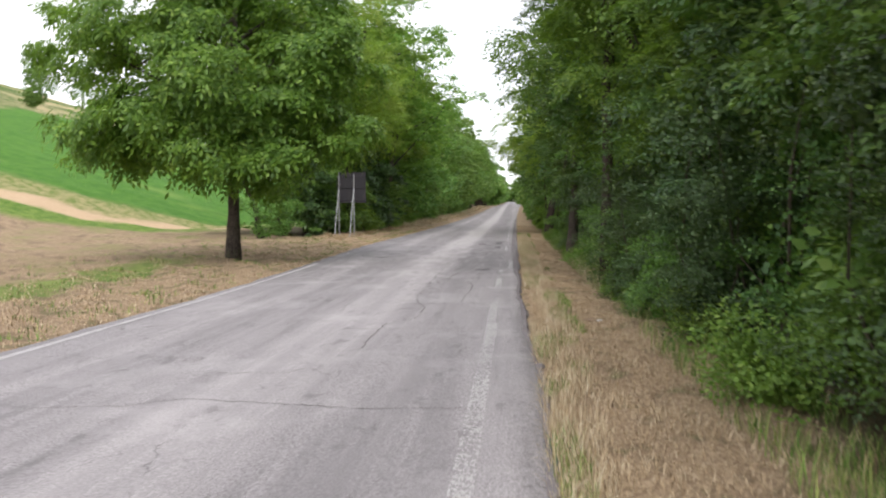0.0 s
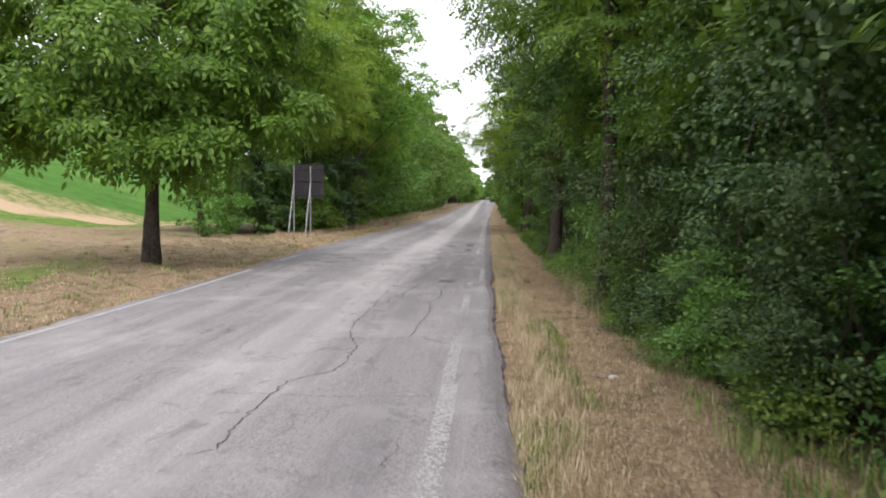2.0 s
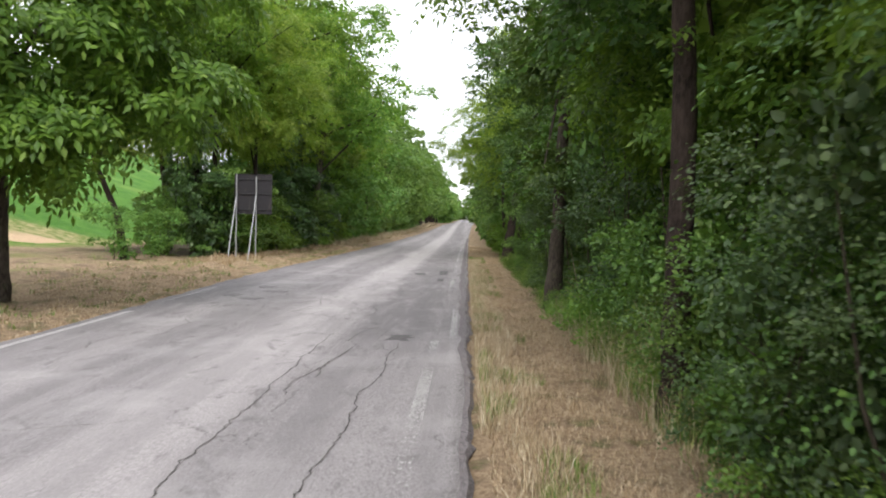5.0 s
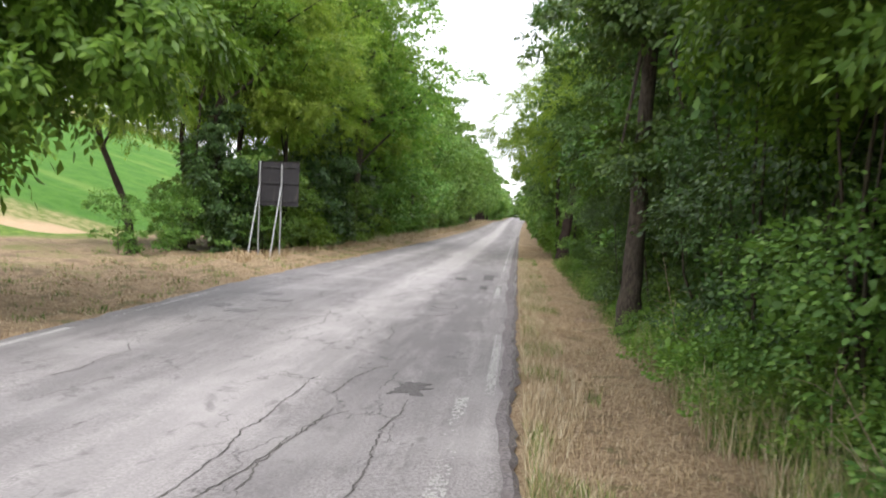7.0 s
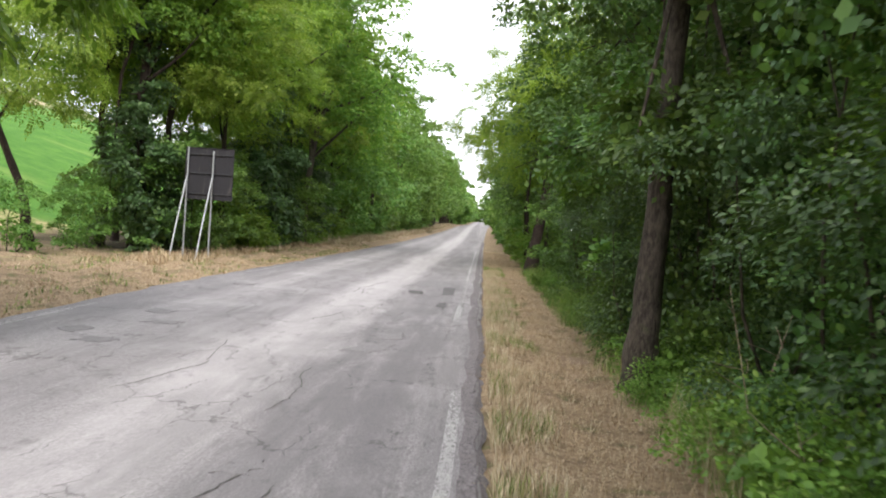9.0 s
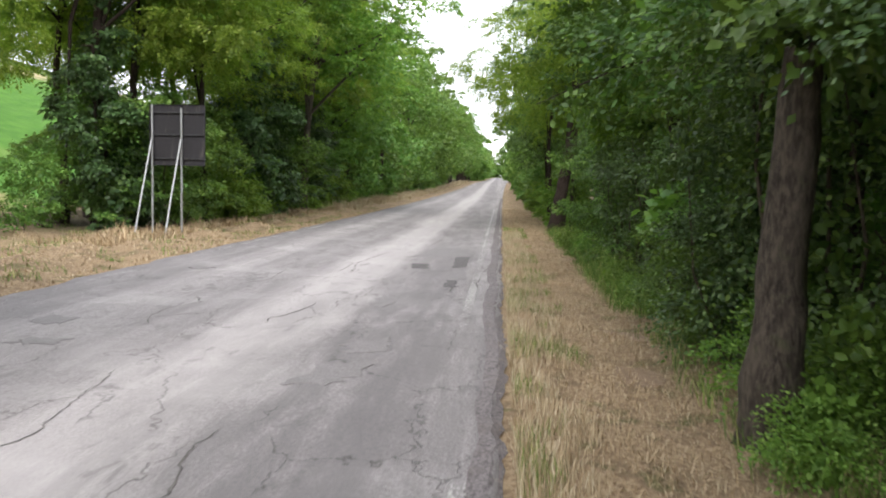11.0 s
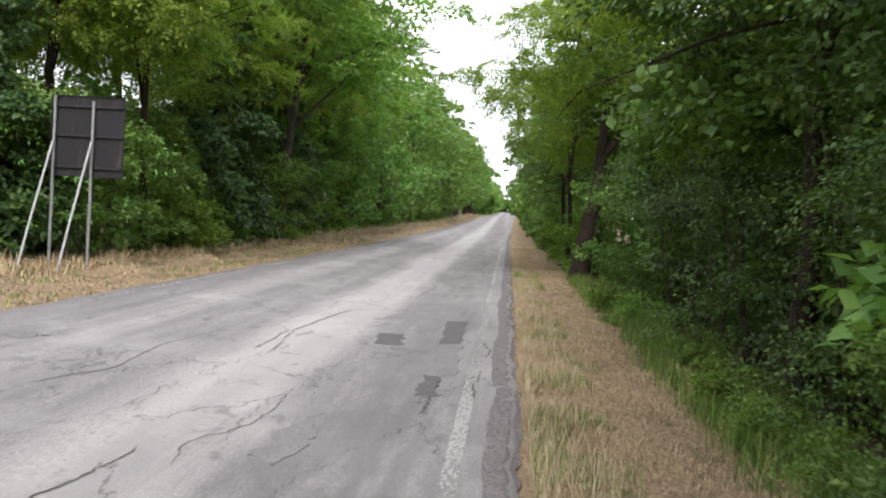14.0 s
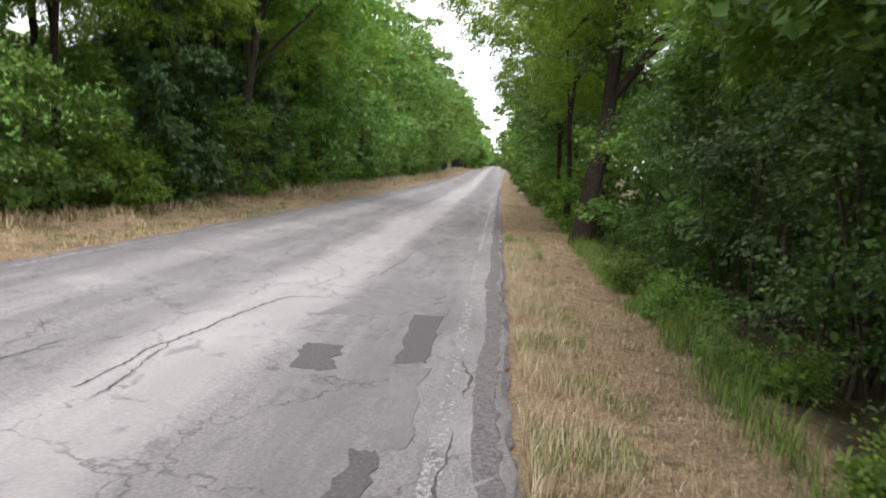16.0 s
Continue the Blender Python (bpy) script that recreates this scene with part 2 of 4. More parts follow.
def ground_material():
    n = Nodes("verge_and_field_ground")
    pos = n.position()
    x, y, z = n.separate(pos)
    big, mid, fine = n.noise(pos, 0.35, 4), n.noise(pos, 2.2, 5, 0.6), n.noise(n.scaled(pos, 1, 1, 0.4), 26, 5, 0.75)
    straw = n.mix(n.step(fine, 0.3, 0.7), (0.18, 0.122, 0.077), (0.43, 0.33, 0.215))
    straw = n.mix(n.math("MULTIPLY", n.step(mid, 0.48, 0.64), 0.65), straw, (0.135, 0.098, 0.07))
    green = n.mix(n.step(fine, 0.3, 0.7), (0.055, 0.105, 0.02), (0.17, 0.24, 0.05))
    verge = n.mix(n.math("MULTIPLY", n.step(mid, 0.56, 0.66), 0.35), straw, green)
    # woodland floor under the trees on the right and behind the left tree line
    litter = n.mix(n.step(fine, 0.3, 0.7), (0.045, 0.04, 0.022), (0.13, 0.105, 0.06))
    edge = n.math("MULTIPLY_ADD", mid, 0.8, -0.4)
    color = n.mix(n.step(n.math("ADD", x, edge), 1.85, 2.5), verge, litter)
    wood_left = n.math("MULTIPLY", n.step(n.math("ADD", x, edge), -8.6, -8.0, 1.0, 0.0), n.step(n.math("ADD", y, edge), 38.5, 40.5))
    wood_left = n.math("MULTIPLY", wood_left, n.step(n.math("ADD", x, edge), -17.0, -14.0))
    color = n.mix(wood_left, color, litter)
    # hill on the left: mown field, a green strip, a bare track climbing away, weeds, then the bright green crop and scrub on the brow
    d = n.math("ADD", n.math("MULTIPLY", x, -1.0), n.math("MULTIPLY_ADD", y, 0.16, -8.5))
    d = n.math("ADD", d, n.math("MULTIPLY_ADD", big, 7.0, -3.5))
    track = n.math("SUBTRACT", n.math("ADD", y, n.math("MULTIPLY_ADD", big, 4.0, -2.0)), n.math("MULTIPLY_ADD", x, 0.38, 56.2))
    crop = n.mix(n.step(n.noise(pos, 0.9, 6, 0.7), 0.3, 0.7), (0.05, 0.135, 0.022), (0.085, 0.195, 0.032))
    crop = n.mix(n.math("MULTIPLY", n.step(n.noise(n.scaled(pos, 0.25, 1, 1), 0.16, 4, 0.6), 0.57, 0.66), 0.6), crop, (0.16, 0.25, 0.06))
    weeds = n.mix(n.step(mid, 0.35, 0.65), (0.12, 0.17, 0.04), (0.32, 0.28, 0.14))
    lush = n.mix(n.step(mid, 0.35, 0.65), (0.075, 0.15, 0.025), (0.17, 0.24, 0.055))
    bare = n.mix(n.step(fine, 0.35, 0.65), (0.4, 0.28, 0.175), (0.54, 0.41, 0.27))
    mown = n.mix(n.math("MULTIPLY", n.step(n.noise(pos, 0.6, 5, 0.65), 0.46, 0.64), 0.55), straw, weeds)
    side = n.mix(n.step(track, -8.0, -5.5), mown, lush)
    side = n.mix(n.step(track, -3.4, -2.4), side, bare)
    side = n.mix(n.step(track, -0.4, 0.8), side, weeds)
    side = n.mix(n.step(track, 3.5, 7.0), side, crop)
    flat_field = n.step(n.math("ADD", x, n.math("MULTIPLY", mid, 3.0)), -17.0, -13.0)
    side = n.mix(flat_field, side, mown)
    strip_x = n.math("ADD", n.math("ADD", x, n.math("MULTIPLY_ADD", y, 0.05, 8.0)), n.math("MULTIPLY_ADD", mid, 3.2, -1.6))
    grassy = n.math("MULTIPLY", n.step(strip_x, -1.4, -0.8), n.math("MULTIPLY", n.step(strip_x, 0.2, 0.7, 1.0, 0.0), n.step(y, 19.0, 24.0, 1.0, 0.0)))
    scrub = n.mix(n.step(n.noise(pos, 0.12, 5, 0.7), 0.45, 0.6), (0.07, 0.12, 0.03), (0.36, 0.31, 0.17))
    side = n.mix(n.step(d, 57.0, 60.0), side, scrub)
    left = n.step(n.math("ADD", x, edge), -9.5, -8.0, 1.0, 0.0)
    color = n.mix(n.math("MULTIPLY", left, n.math("SUBTRACT", 1.0, wood_left)), color, side)
    color = n.mix(n.math("MULTIPLY", grassy, 0.8), color, lush)
    return n.finish(color, 0.95, n.bump(n.math("ADD", fine, mid), 0.8, 0.05), 0.1)


GROUND = ground_material()


def blade_material(name, a, b, c):
    n = Nodes(name)
    geo = n.tree.nodes.new("ShaderNodeNewGeometry")
    island = geo.outputs["Random Per Island"]
    color = n.mix(n.step(island, 0.1, 0.7), a, b)
    color = n.mix(n.step(island, 0.75, 0.95), color, c)
    return n.finish(color, 0.75, specular=0.2)


STRAW = blade_material("dry_straw", (0.27, 0.19, 0.11), (0.46, 0.35, 0.215), (0.6, 0.5, 0.345))
PALE_STRAW = blade_material("bleached_straw", (0.30, 0.22, 0.13), (0.52, 0.43, 0.28), (0.66, 0.59, 0.44))
GRASS = blade_material("green_grass", (0.06, 0.13, 0.02), (0.15, 0.25, 0.05), (0.34, 0.36, 0.12))


def metal_material(name, base, rough, metal):
    n = Nodes(name)
    pos = n.position()
    a = n.noise(pos, 18, 5, 0.65)
    b = n.noise(n.scaled(pos, 1, 1, 0.2), 7, 4)
    color = n.mix(n.step(a, 0.4, 0.7), base, tuple(v * 0.75 for v in base))
    color = n.mix(n.math("MULTIPLY", n.step(b, 0.55, 0.7), 0.3), color, (0.16, 0.14, 0.12))
    return n.finish(color, rough, n.bump(a, 0.1, 0.002), 0.4, metal)


GALVANISED = metal_material("galvanised_steel", (0.40, 0.415, 0.43), 0.55, 0.5)
BOARD_GREY = metal_material("dark_grey_painted_metal", (0.026, 0.025, 0.029), 0.85, 0.0)
CHANNEL = metal_material("dark_steel_channel", (0.035, 0.035, 0.04), 0.6, 0.2)


# ---- shape of the land ----
def smooth(a, b, v):
    t = np.clip((np.asarray(v, float) - a) / (b - a), 0, 1)
    return t * t * (3 - 2 * t)


def bend(y):
    """How far the road has swung to the right at y."""
    return 0.00005 * np.clip(np.asarray(y, float) - 25, 0, 200) ** 2


def rise(y):
    y = np.asarray(y, float)
    near = np.clip(y - 28, 0, 140)
    return 0.00009 * near**2 + 0.013 * np.maximum(0, np.clip(y, None, 490) - 168)


ROAD_L, ROAD_R = -5.42, 0.25


def edge_r(y):
    """Right-hand edge of the asphalt, from the road's own line."""
    return 0.40 - 0.14 * smooth(4, 13, y) + 0.02 * np.sin(np.asarray(y, float) * 1.3)


def road_z(x, y):
    u = np.asarray(x, float) - bend(y)
    return 0.0244 * u + 0.22 * smooth(12, 34, y) * np.clip((-u - 0.5) / 4.9, 0, 1.1) + rise(y)


def ground_z(x, y):
    x, y = np.asarray(x, float), np.asarray(y, float)
    u = x - bend(y)
    right = road_z(bend(y) + edge_r(y), y) - 0.015 - 0.035 * np.clip(u - edge_r(y), 0, 8) - 0.05 * np.clip(u - 8, 0, 40)
    left = road_z(bend(y) + ROAD_L, y) - 0.015 + 0.06 * smooth(0.3, 2.2, ROAD_L - u)
    d = np.maximum(0, -u - 9 + np.clip(0.16 * (y - 50), -20, 6))
    hill = 0.015 * np.minimum(d, 12) + 0.31 * np.clip(d - 12, 0, 66) + 0.12 * np.clip(d - 78, 0, 60)
    hill = hill * (1 - 0.7 * smooth(120, 240, y))
    mid = np.minimum(road_z(x, y), 50) - 0.06
    return np.where(u > edge_r(y), right, np.where(u < ROAD_L, left + hill, mid))


def lumps(x, y):
    return 0.035 * np.sin(x * 2.1 + np.sin(y * 0.9)) * np.sin(y * 1.7 + 0.6 * x) + 0.02 * np.sin(x * 5.3 + y * 3.1)


def mesh_object(name, verts, faces, material, smooth_shade=False):
    me = bpy.data.meshes.new(name)
    me.from_pydata([tuple(v) for v in verts], [], faces)
    me.materials.append(material)
    if smooth_shade:
        me.polygons.foreach_set("use_smooth", [True] * len(me.polygons))
    me.update()
    return new(name, me)


def sheet(name, xs, ys, height, material):
    gx, gy = np.meshgrid(np.array(xs, float), np.array(ys, float))
    gz = height(gx, gy)
    w = len(xs)
    verts = np.stack([gx.ravel(), gy.ravel(), gz.ravel()], 1).tolist()
    faces = [(r * w + c, r * w + c + 1, (r + 1) * w + c + 1, (r + 1) * w + c) for r in range(len(ys) - 1) for c in range(w - 1)]
    return mesh_object(name, verts, faces, material, True)


def ground_height(x, y):
    u = x - bend(y)
    off = np.where(u > edge_r(y), np.clip((u - edge_r(y)) / 0.6, 0, 1), np.where(u < ROAD_L, np.clip((ROAD_L - u) / 0.6, 0, 1), 0))
    return ground_z(x, y) + lumps(x, y) * off * np.where(u < ROAD_L, 2.2, 1.0)


xs = [-1600, -900, -500, -320, -240, -190, -160, -140, -125, -112] + list(np.arange(-104, -20, 4.0)) + list(np.arange(-20, -9, 0.9)) + list(np.arange(-9, 3.4, 0.2)) + [3.6, 4.2, 5, 6, 7.5, 9, 12, 16, 22, 30, 45, 70, 120, 250, 600, 1600]
ys = [-1500, -600, -200, -80, -40, -24, -16, -10] + list(np.arange(-6, 60, 0.35)) + list(np.arange(60, 130, 1.6)) + list(np.arange(130, 500, 6.0)) + [560, 700, 1600]
tagged(sheet("ground", xs, ys, ground_height, GROUND), "dry mown verges, green crop hill and woodland floor", "ground", kind="structure")

road_x = [ROAD_L, -5.1, -4.6, -4, -3.2, -2.4, -1.6, -1, -0.5, -0.1, 0.1, ROAD_R]
road_y = list(np.arange(-14, 70, 0.5)) + list(np.arange(70, 484, 3.0))


def road_mesh():
    rng = np.random.default_rng(5)
    w = len(road_x) + 2
    verts, faces = [], []
    for y in road_y:
        b = float(bend(y))
        jl, jr = rng.normal(0, 0.035), rng.normal(0, 0.02)
        row = [x + b for x in road_x]
        row[0] += jl
        row[-1] = b + float(edge_r(y)) + jr
        zs = [float(road_z(x, y)) for x in row]
        verts.append((row[0] - 0.03, y, zs[0] - 0.09))
        verts += [(x, y, z) for x, z in zip(row, zs)]
        verts.append((row[-1] + 0.03, y, zs[-1] - 0.09))
    for r in range(len(road_y) - 1):
        faces += [(r * w + c, r * w + c + 1, (r + 1) * w + c + 1, (r + 1) * w + c) for c in range(w - 1)]
    return mesh_object("road", verts, faces, ASPHALT, True)


road = tagged(road_mesh(), "cracked sun-bleached grey asphalt country road with patches", "road", kind="structure")


def child(ob, parent, label=""):
    ob.parent = parent
    if label:
        ob["label"] = label
    return ob


def crack(points, width, seed):
    """One open crack: a ragged dark strip along the road, a hair above it."""
    rng = np.random.default_rng(seed)
    p = np.array(points, float)
    seg = np.linalg.norm(np.diff(p, axis=0), axis=1)
    along = np.concatenate([[0], np.cumsum(seg)])
    n = max(6, int(along[-1] / 0.06))
    s = np.linspace(0, along[-1], n)
    q = np.stack([np.interp(s, along, p[:, 0]), np.interp(s, along, p[:, 1])], 1)
    q += np.cumsum(rng.normal(0, 0.012, q.shape), 0) * 0.6 + rng.normal(0, 0.009, q.shape)
    t = np.gradient(q, axis=0)
    t /= np.linalg.norm(t, axis=1)[:, None] + 1e-9
    side = np.stack([-t[:, 1], t[:, 0]], 1)
    w = width * (0.35 + 0.9 * rng.random(n)) * np.minimum(1, np.minimum(np.arange(n), np.arange(n)[::-1]) / 3 + 0.15)
    a, b = q + side * w[:, None] / 2, q - side * w[:, None] / 2
    verts = [(x, y, float(road_z(x, y)) + 0.004) for x, y in np.concatenate([a, b])]
    faces = [(i, n + i, n + i + 1, i + 1) for i in range(n - 1)]
    return child(mesh_object("crack", verts, faces, CRACK), road)


CRACKS = [
    (0.022, [(-3.6, 5.0), (-2.8, 5.05), (-2.4, 5.3), (-1.5, 5.1), (-0.95, 4.95), (0.0, 4.96)]),
    (0.018, [(-3.0, 6.4), (-1.9, 6.32), (-1.75, 6.6)]),
    (0.030, [(-1.53, 19.3), (-1.48, 15.6), (-1.48, 13.0), (-1.18, 11.2), (-1.16, 9.95), (-1.46, 9.5), (-1.5, 8.6), (-1.44, 7.5), (-1.67, 7.3)]),
    (0.016, [(-2.75, 8.9), (-2.25, 8.77), (-1.93, 8.6)]),
    (0.018, [(-1.95, 9.1), (-1.48, 9.07), (-0.96, 8.96), (0.02, 9.05)]),
    (0.026, [(-2.38, 12.1), (-2.41, 11.5), (-2.34, 11.1), (-2.4, 10.9)]),
    (0.030, [(-0.56, 18.4), (-0.49, 16.2), (-0.58, 15.2), (-0.48, 14.2), (-0.53, 12.5), (-0.55, 11.9)]),
    (0.018, [(-0.08, 11.66), (-0.54, 11.76), (-1.22, 11.66), (-2.05, 12.1)]),
    (0.028, [(-1.07, 18.0), (-1.15, 16.4), (-1.24, 15.75), (-1.19, 15.0)]),
    (0.030, [(-0.98, 20.0), (-1.14, 19.3), (-1.2, 18.4)]),
    (0.034, [(-0.94, 17.9), (-1.13, 17.6), (-1.2, 17.0), (-1.22, 16.5), (-1.16, 15.9)]),
    (0.040, [(-1.92, 28.3), (-1.93, 27.7), (-2.03, 27.3), (-2.15, 27.1), (-2.1, 26.8)]),
    (0.050, [(-0.46, 31.1), (-0.46, 29.6)]),
    (0.022, [(-0.15, 26.9), (-0.2, 25.6)]),
    (0.040, [(-0.07, 30.95), (-0.03, 30.2)]),
    (0.040, [(-1.53, 35.8), (-1.97, 35.6), (-2.17, 34.5), (-2.33, 32.7), (-2.28, 31.7)]),
    (0.040, [(-1.06, 43.2), (-1.14, 39.5), (-1.41, 37.4)]),
    (0.030, [(-2.09, 31.5), (-2.23, 32.6), (-2.28, 33.4)]),
    (0.050, [(-0.05, 33.3), (0.01, 32.8), (0.0, 32.3)]),
    (0.030, [(-0.04, 31.6), (-0.02, 30.8)]),
    (0.030, [(-2.9, 33.0), (-3.1, 31.4), (-3.0, 30.2), (-3.3, 29.4)]),
    (0.026, [(-2.6, 24.6), (-2.4, 23.0), (-2.7, 21.6)]),
    (0.020, [(-3.6, 14.0), (-2.9, 13.9), (-2.2, 14.2)]),
]
for i, (w, pts) in enumerate(CRACKS):
    crack(pts, w * 0.5, i + 1)
for i in range(26):
    rng = np.random.default_rng(400 + i)
    x0, y0 = rng.uniform(-4.6, -0.2), rng.uniform(8, 60)
    k = rng.integers(3, 6)
    if rng.random() < 0.4:
        pts = [(x0 + 0.35 * j, y0 + rng.normal(0, 0.08)) for j in range(k)]
    else:
        pts = [(x0 + rng.normal(0, 0.1), y0 + 0.5 * j) for j in range(k)]
    crack(pts, rng.uniform(0.008, 0.018), 900 + i)


def patch(corners, material, label, ragged, seed):
    """A repair in the road: a thin raised slab with an uneven outline."""
    rng = np.random.default_rng(seed)
    c = np.array(corners, float)
    ring = []
    for i in range(len(c)):
        a, b = c[i], c[(i + 1) % len(c)]
        for s in np.linspace(0, 1, 9)[:-1]:
            ring.append(a + (b - a) * s + rng.normal(0, ragged, 2))
    n = len(ring)
    mid = np.mean(ring, 0)
    top = [(p[0], p[1], float(road_z(*p)) + 0.006) for p in ring]
    skirt = [(p[0] + (p[0] - mid[0]) * 0.03, p[1] + (p[1] - mid[1]) * 0.03, float(road_z(*p)) - 0.01) for p in ring]
    verts = top + skirt + [(mid[0], mid[1], float(road_z(*mid)) + 0.008)]
    faces = [(i, (i + 1) % n, 2 * n) for i in range(n)] + [(n + i, n + (i + 1) % n, (i + 1) % n, i) for i in range(n)]
    return child(mesh_object("asphalt_patch", verts, faces, material), road, label)


patch([(-1.29, 33.5), (-1.0, 33.5), (-0.95, 32.7), (-1.25, 32.7)], TAR_PATCH, "small dark square asphalt repair", 0.02, 1)
patch([(-0.55, 33.1), (-0.62, 35.2), (-0.33, 35.2), (-0.30, 33.2)], TAR_PATCH, "dark rectangular asphalt repair", 0.02, 2)
patch([(-0.50, 31.2), (-0.5, 32.9), (-0.28, 33.0), (-0.26, 31.2)], GREY_PATCH, "smooth grey asphalt repair", 0.02, 3)
patch([(-0.52, 30.3), (-0.5, 31.15), (-0.38, 31.15), (-0.36, 30.3)], TAR_PATCH, "narrow dark asphalt repair", 0.02, 4)
patch([(-0.74, 18.6), (-0.68, 19.1), (-0.44, 19.05), (-0.46, 18.55)], TAR_PATCH, "faded dark asphalt repair", 0.04, 5)
patch([(-1.1, 25.85), (-0.75, 26.25), (-0.66, 25.7), (-1.0, 25.5)], GREY_PATCH, "faded dark asphalt repair", 0.03, 8)
patch([(-1.3, 24.3), (-1.15, 25.1), (-0.75, 25.2), (-0.85, 24.5)], GREY_PATCH, "faded dark asphalt repair", 0.05, 11)
for k, (px, py, w, d) in enumerate(((-4.15, 26.5, 0.35, 0.5), (-4.35, 24.5, 0.3, 0.45), (-3.73, 25.5, 0.4, 0.3), (-3.85, 23.9, 0.4, 0.35), (-4.4, 31.3, 0.3, 0.3), (-1.1, 19.9, 0.2, 0.4))):
    patch([(px - w / 2, py - d / 3), (px - w / 3, py + d / 2), (px + w / 2, py + d / 3), (px + w / 3, py - d / 2)], GREY_PATCH, "small faded asphalt repair", 0.035, 20 + k)
patch([(-1.25, 28.3), (-1.2, 29.1), (-0.97, 28.8), (-1.05, 28.2)], GREY_PATCH, "faded dark asphalt repair", 0.03, 9)
patch([(-1.4, 34.8), (-1.1, 37.4), (-0.4, 37.2), (-0.45, 35.4)], GREY_PATCH, "grey asphalt repair", 0.08, 10)


def painted_line(x, y0, y1, width, keep, seed, label, thin=1.0):
    """Road paint worn into flakes: small cells, kept where the wear has spared them."""
    rng = np.random.default_rng(seed)
    cells, verts, faces = 10, [], []
    step = 0.02 * thin
    for y in np.arange(y0, y1, step):
        run = noise.noise(Vector((seed * 3.1, y * 0.45, 0.0)))
        for c in range(cells):
            u = x + (c / cells - 0.5) * width
            wear = noise.noise(Vector((u * 34, y * 22, seed))) * 0.55 + run * 0.6 + rng.normal(0, 0.12)
            if wear > keep:
                continue
            k = len(verts)
            for du, dy in ((0, 0), (width / cells, 0), (width / cells, step), (0, step)):
                px, py = u + du + rng.normal(0, 0.003) + float(bend(y)), y + dy
                verts.append((px, py, float(road_z(px, py)) + 0.003))
            faces.append((k, k + 1, k + 2, k + 3))
    return child(mesh_object("edge_line", verts, faces, PAINT), road, label)


painted_line(-0.10, -6, 9.4, 0.13, 0.0, 3, "worn white edge line, flaking")
painted_line(-0.12, 9.4, 17.0, 0.11, -0.15, 4, "mostly worn-off white edge line")
painted_line(-0.13, 15.2, 18.5, 0.10, -0.12, 9, "worn white edge line, flaking")
painted_line(0.08, 18.6, 22.5, 0.09, -0.12, 5, "worn white edge line, flaking")
painted_line(-0.10, 27.0, 38.0, 0.10, -0.06, 6, "thin worn white edge line", 0.8)
painted_line(-0.12, 38.0, 66.0, 0.07, 0.0, 10, "thin worn white edge line", 2)
painted_line(-5.20, -6, 21.5, 0.11, 0.55, 7, "white edge line along the far side", 2)
painted_line(-5.20, 21.5, 60.0, 0.11, -0.25, 8, "nearly worn-off white edge line", 2)


def crumbled_edge():
    """Bare dark stony strip where the asphalt has broken away beside the verge."""
    rng = np.random.default_rng(12)
    verts, faces = [], []
    ys2 = np.arange(-8, 90, 0.14)
    for y in ys2:
        b = float(bend(y))
        inner = float(edge_r(y)) - 0.03 - 0.09 * float(smooth(14, 22, y)) - 0.06 * float(smooth(25, 30, y)) + 0.05 * noise.noise(Vector((0, y * 1.1, 3))) + rng.normal(0, 0.004)
        outer = float(edge_r(y)) + 0.05 + 0.03 * noise.noise(Vector((0, y * 0.9, 8))) + rng.normal(0, 0.015)
        for u, lift in ((inner, 0.005), (inner + (outer - inner) * 0.6, 0.006), (outer, -0.03)):
            verts.append((u + b, y, float(road_z(u + b, y)) + lift + rng.normal(0, 0.003)))
    for r in range(len(ys2) - 1):
        for c in range(2):
            faces.append((r * 3 + c, r * 3 + c + 1, r * 3 + c + 4, r * 3 + c + 3))
    return child(mesh_object("crumbled_edge", verts, faces, GRAVEL), road, "broken stony asphalt edge")


crumbled_edge()


# ---- plants ----
def unit(v):
    return v / (np.linalg.norm(v, axis=-1, keepdims=True) + 1e-9)


def tri_mesh(name, verts, faces, material):
    """Fast mesh from arrays; faces all have the same number of corners."""
    me = bpy.data.meshes.new(name)
    k = faces.shape[1]
    me.vertices.add(len(verts))
    me.vertices.foreach_set("co", np.ascontiguousarray(verts, np.float32).ravel())
    me.loops.add(faces.size)
    me.loops.foreach_set("vertex_index", np.ascontiguousarray(faces, np.int32).ravel())
    me.polygons.add(len(faces))
    me.polygons.foreach_set("loop_start", np.arange(0, faces.size, k, dtype=np.int32))
    me.polygons.foreach_set("loop_total", np.full(len(faces), k, np.int32))
    me.update(calc_edges=True)
    me.materials.append(material)
    return me


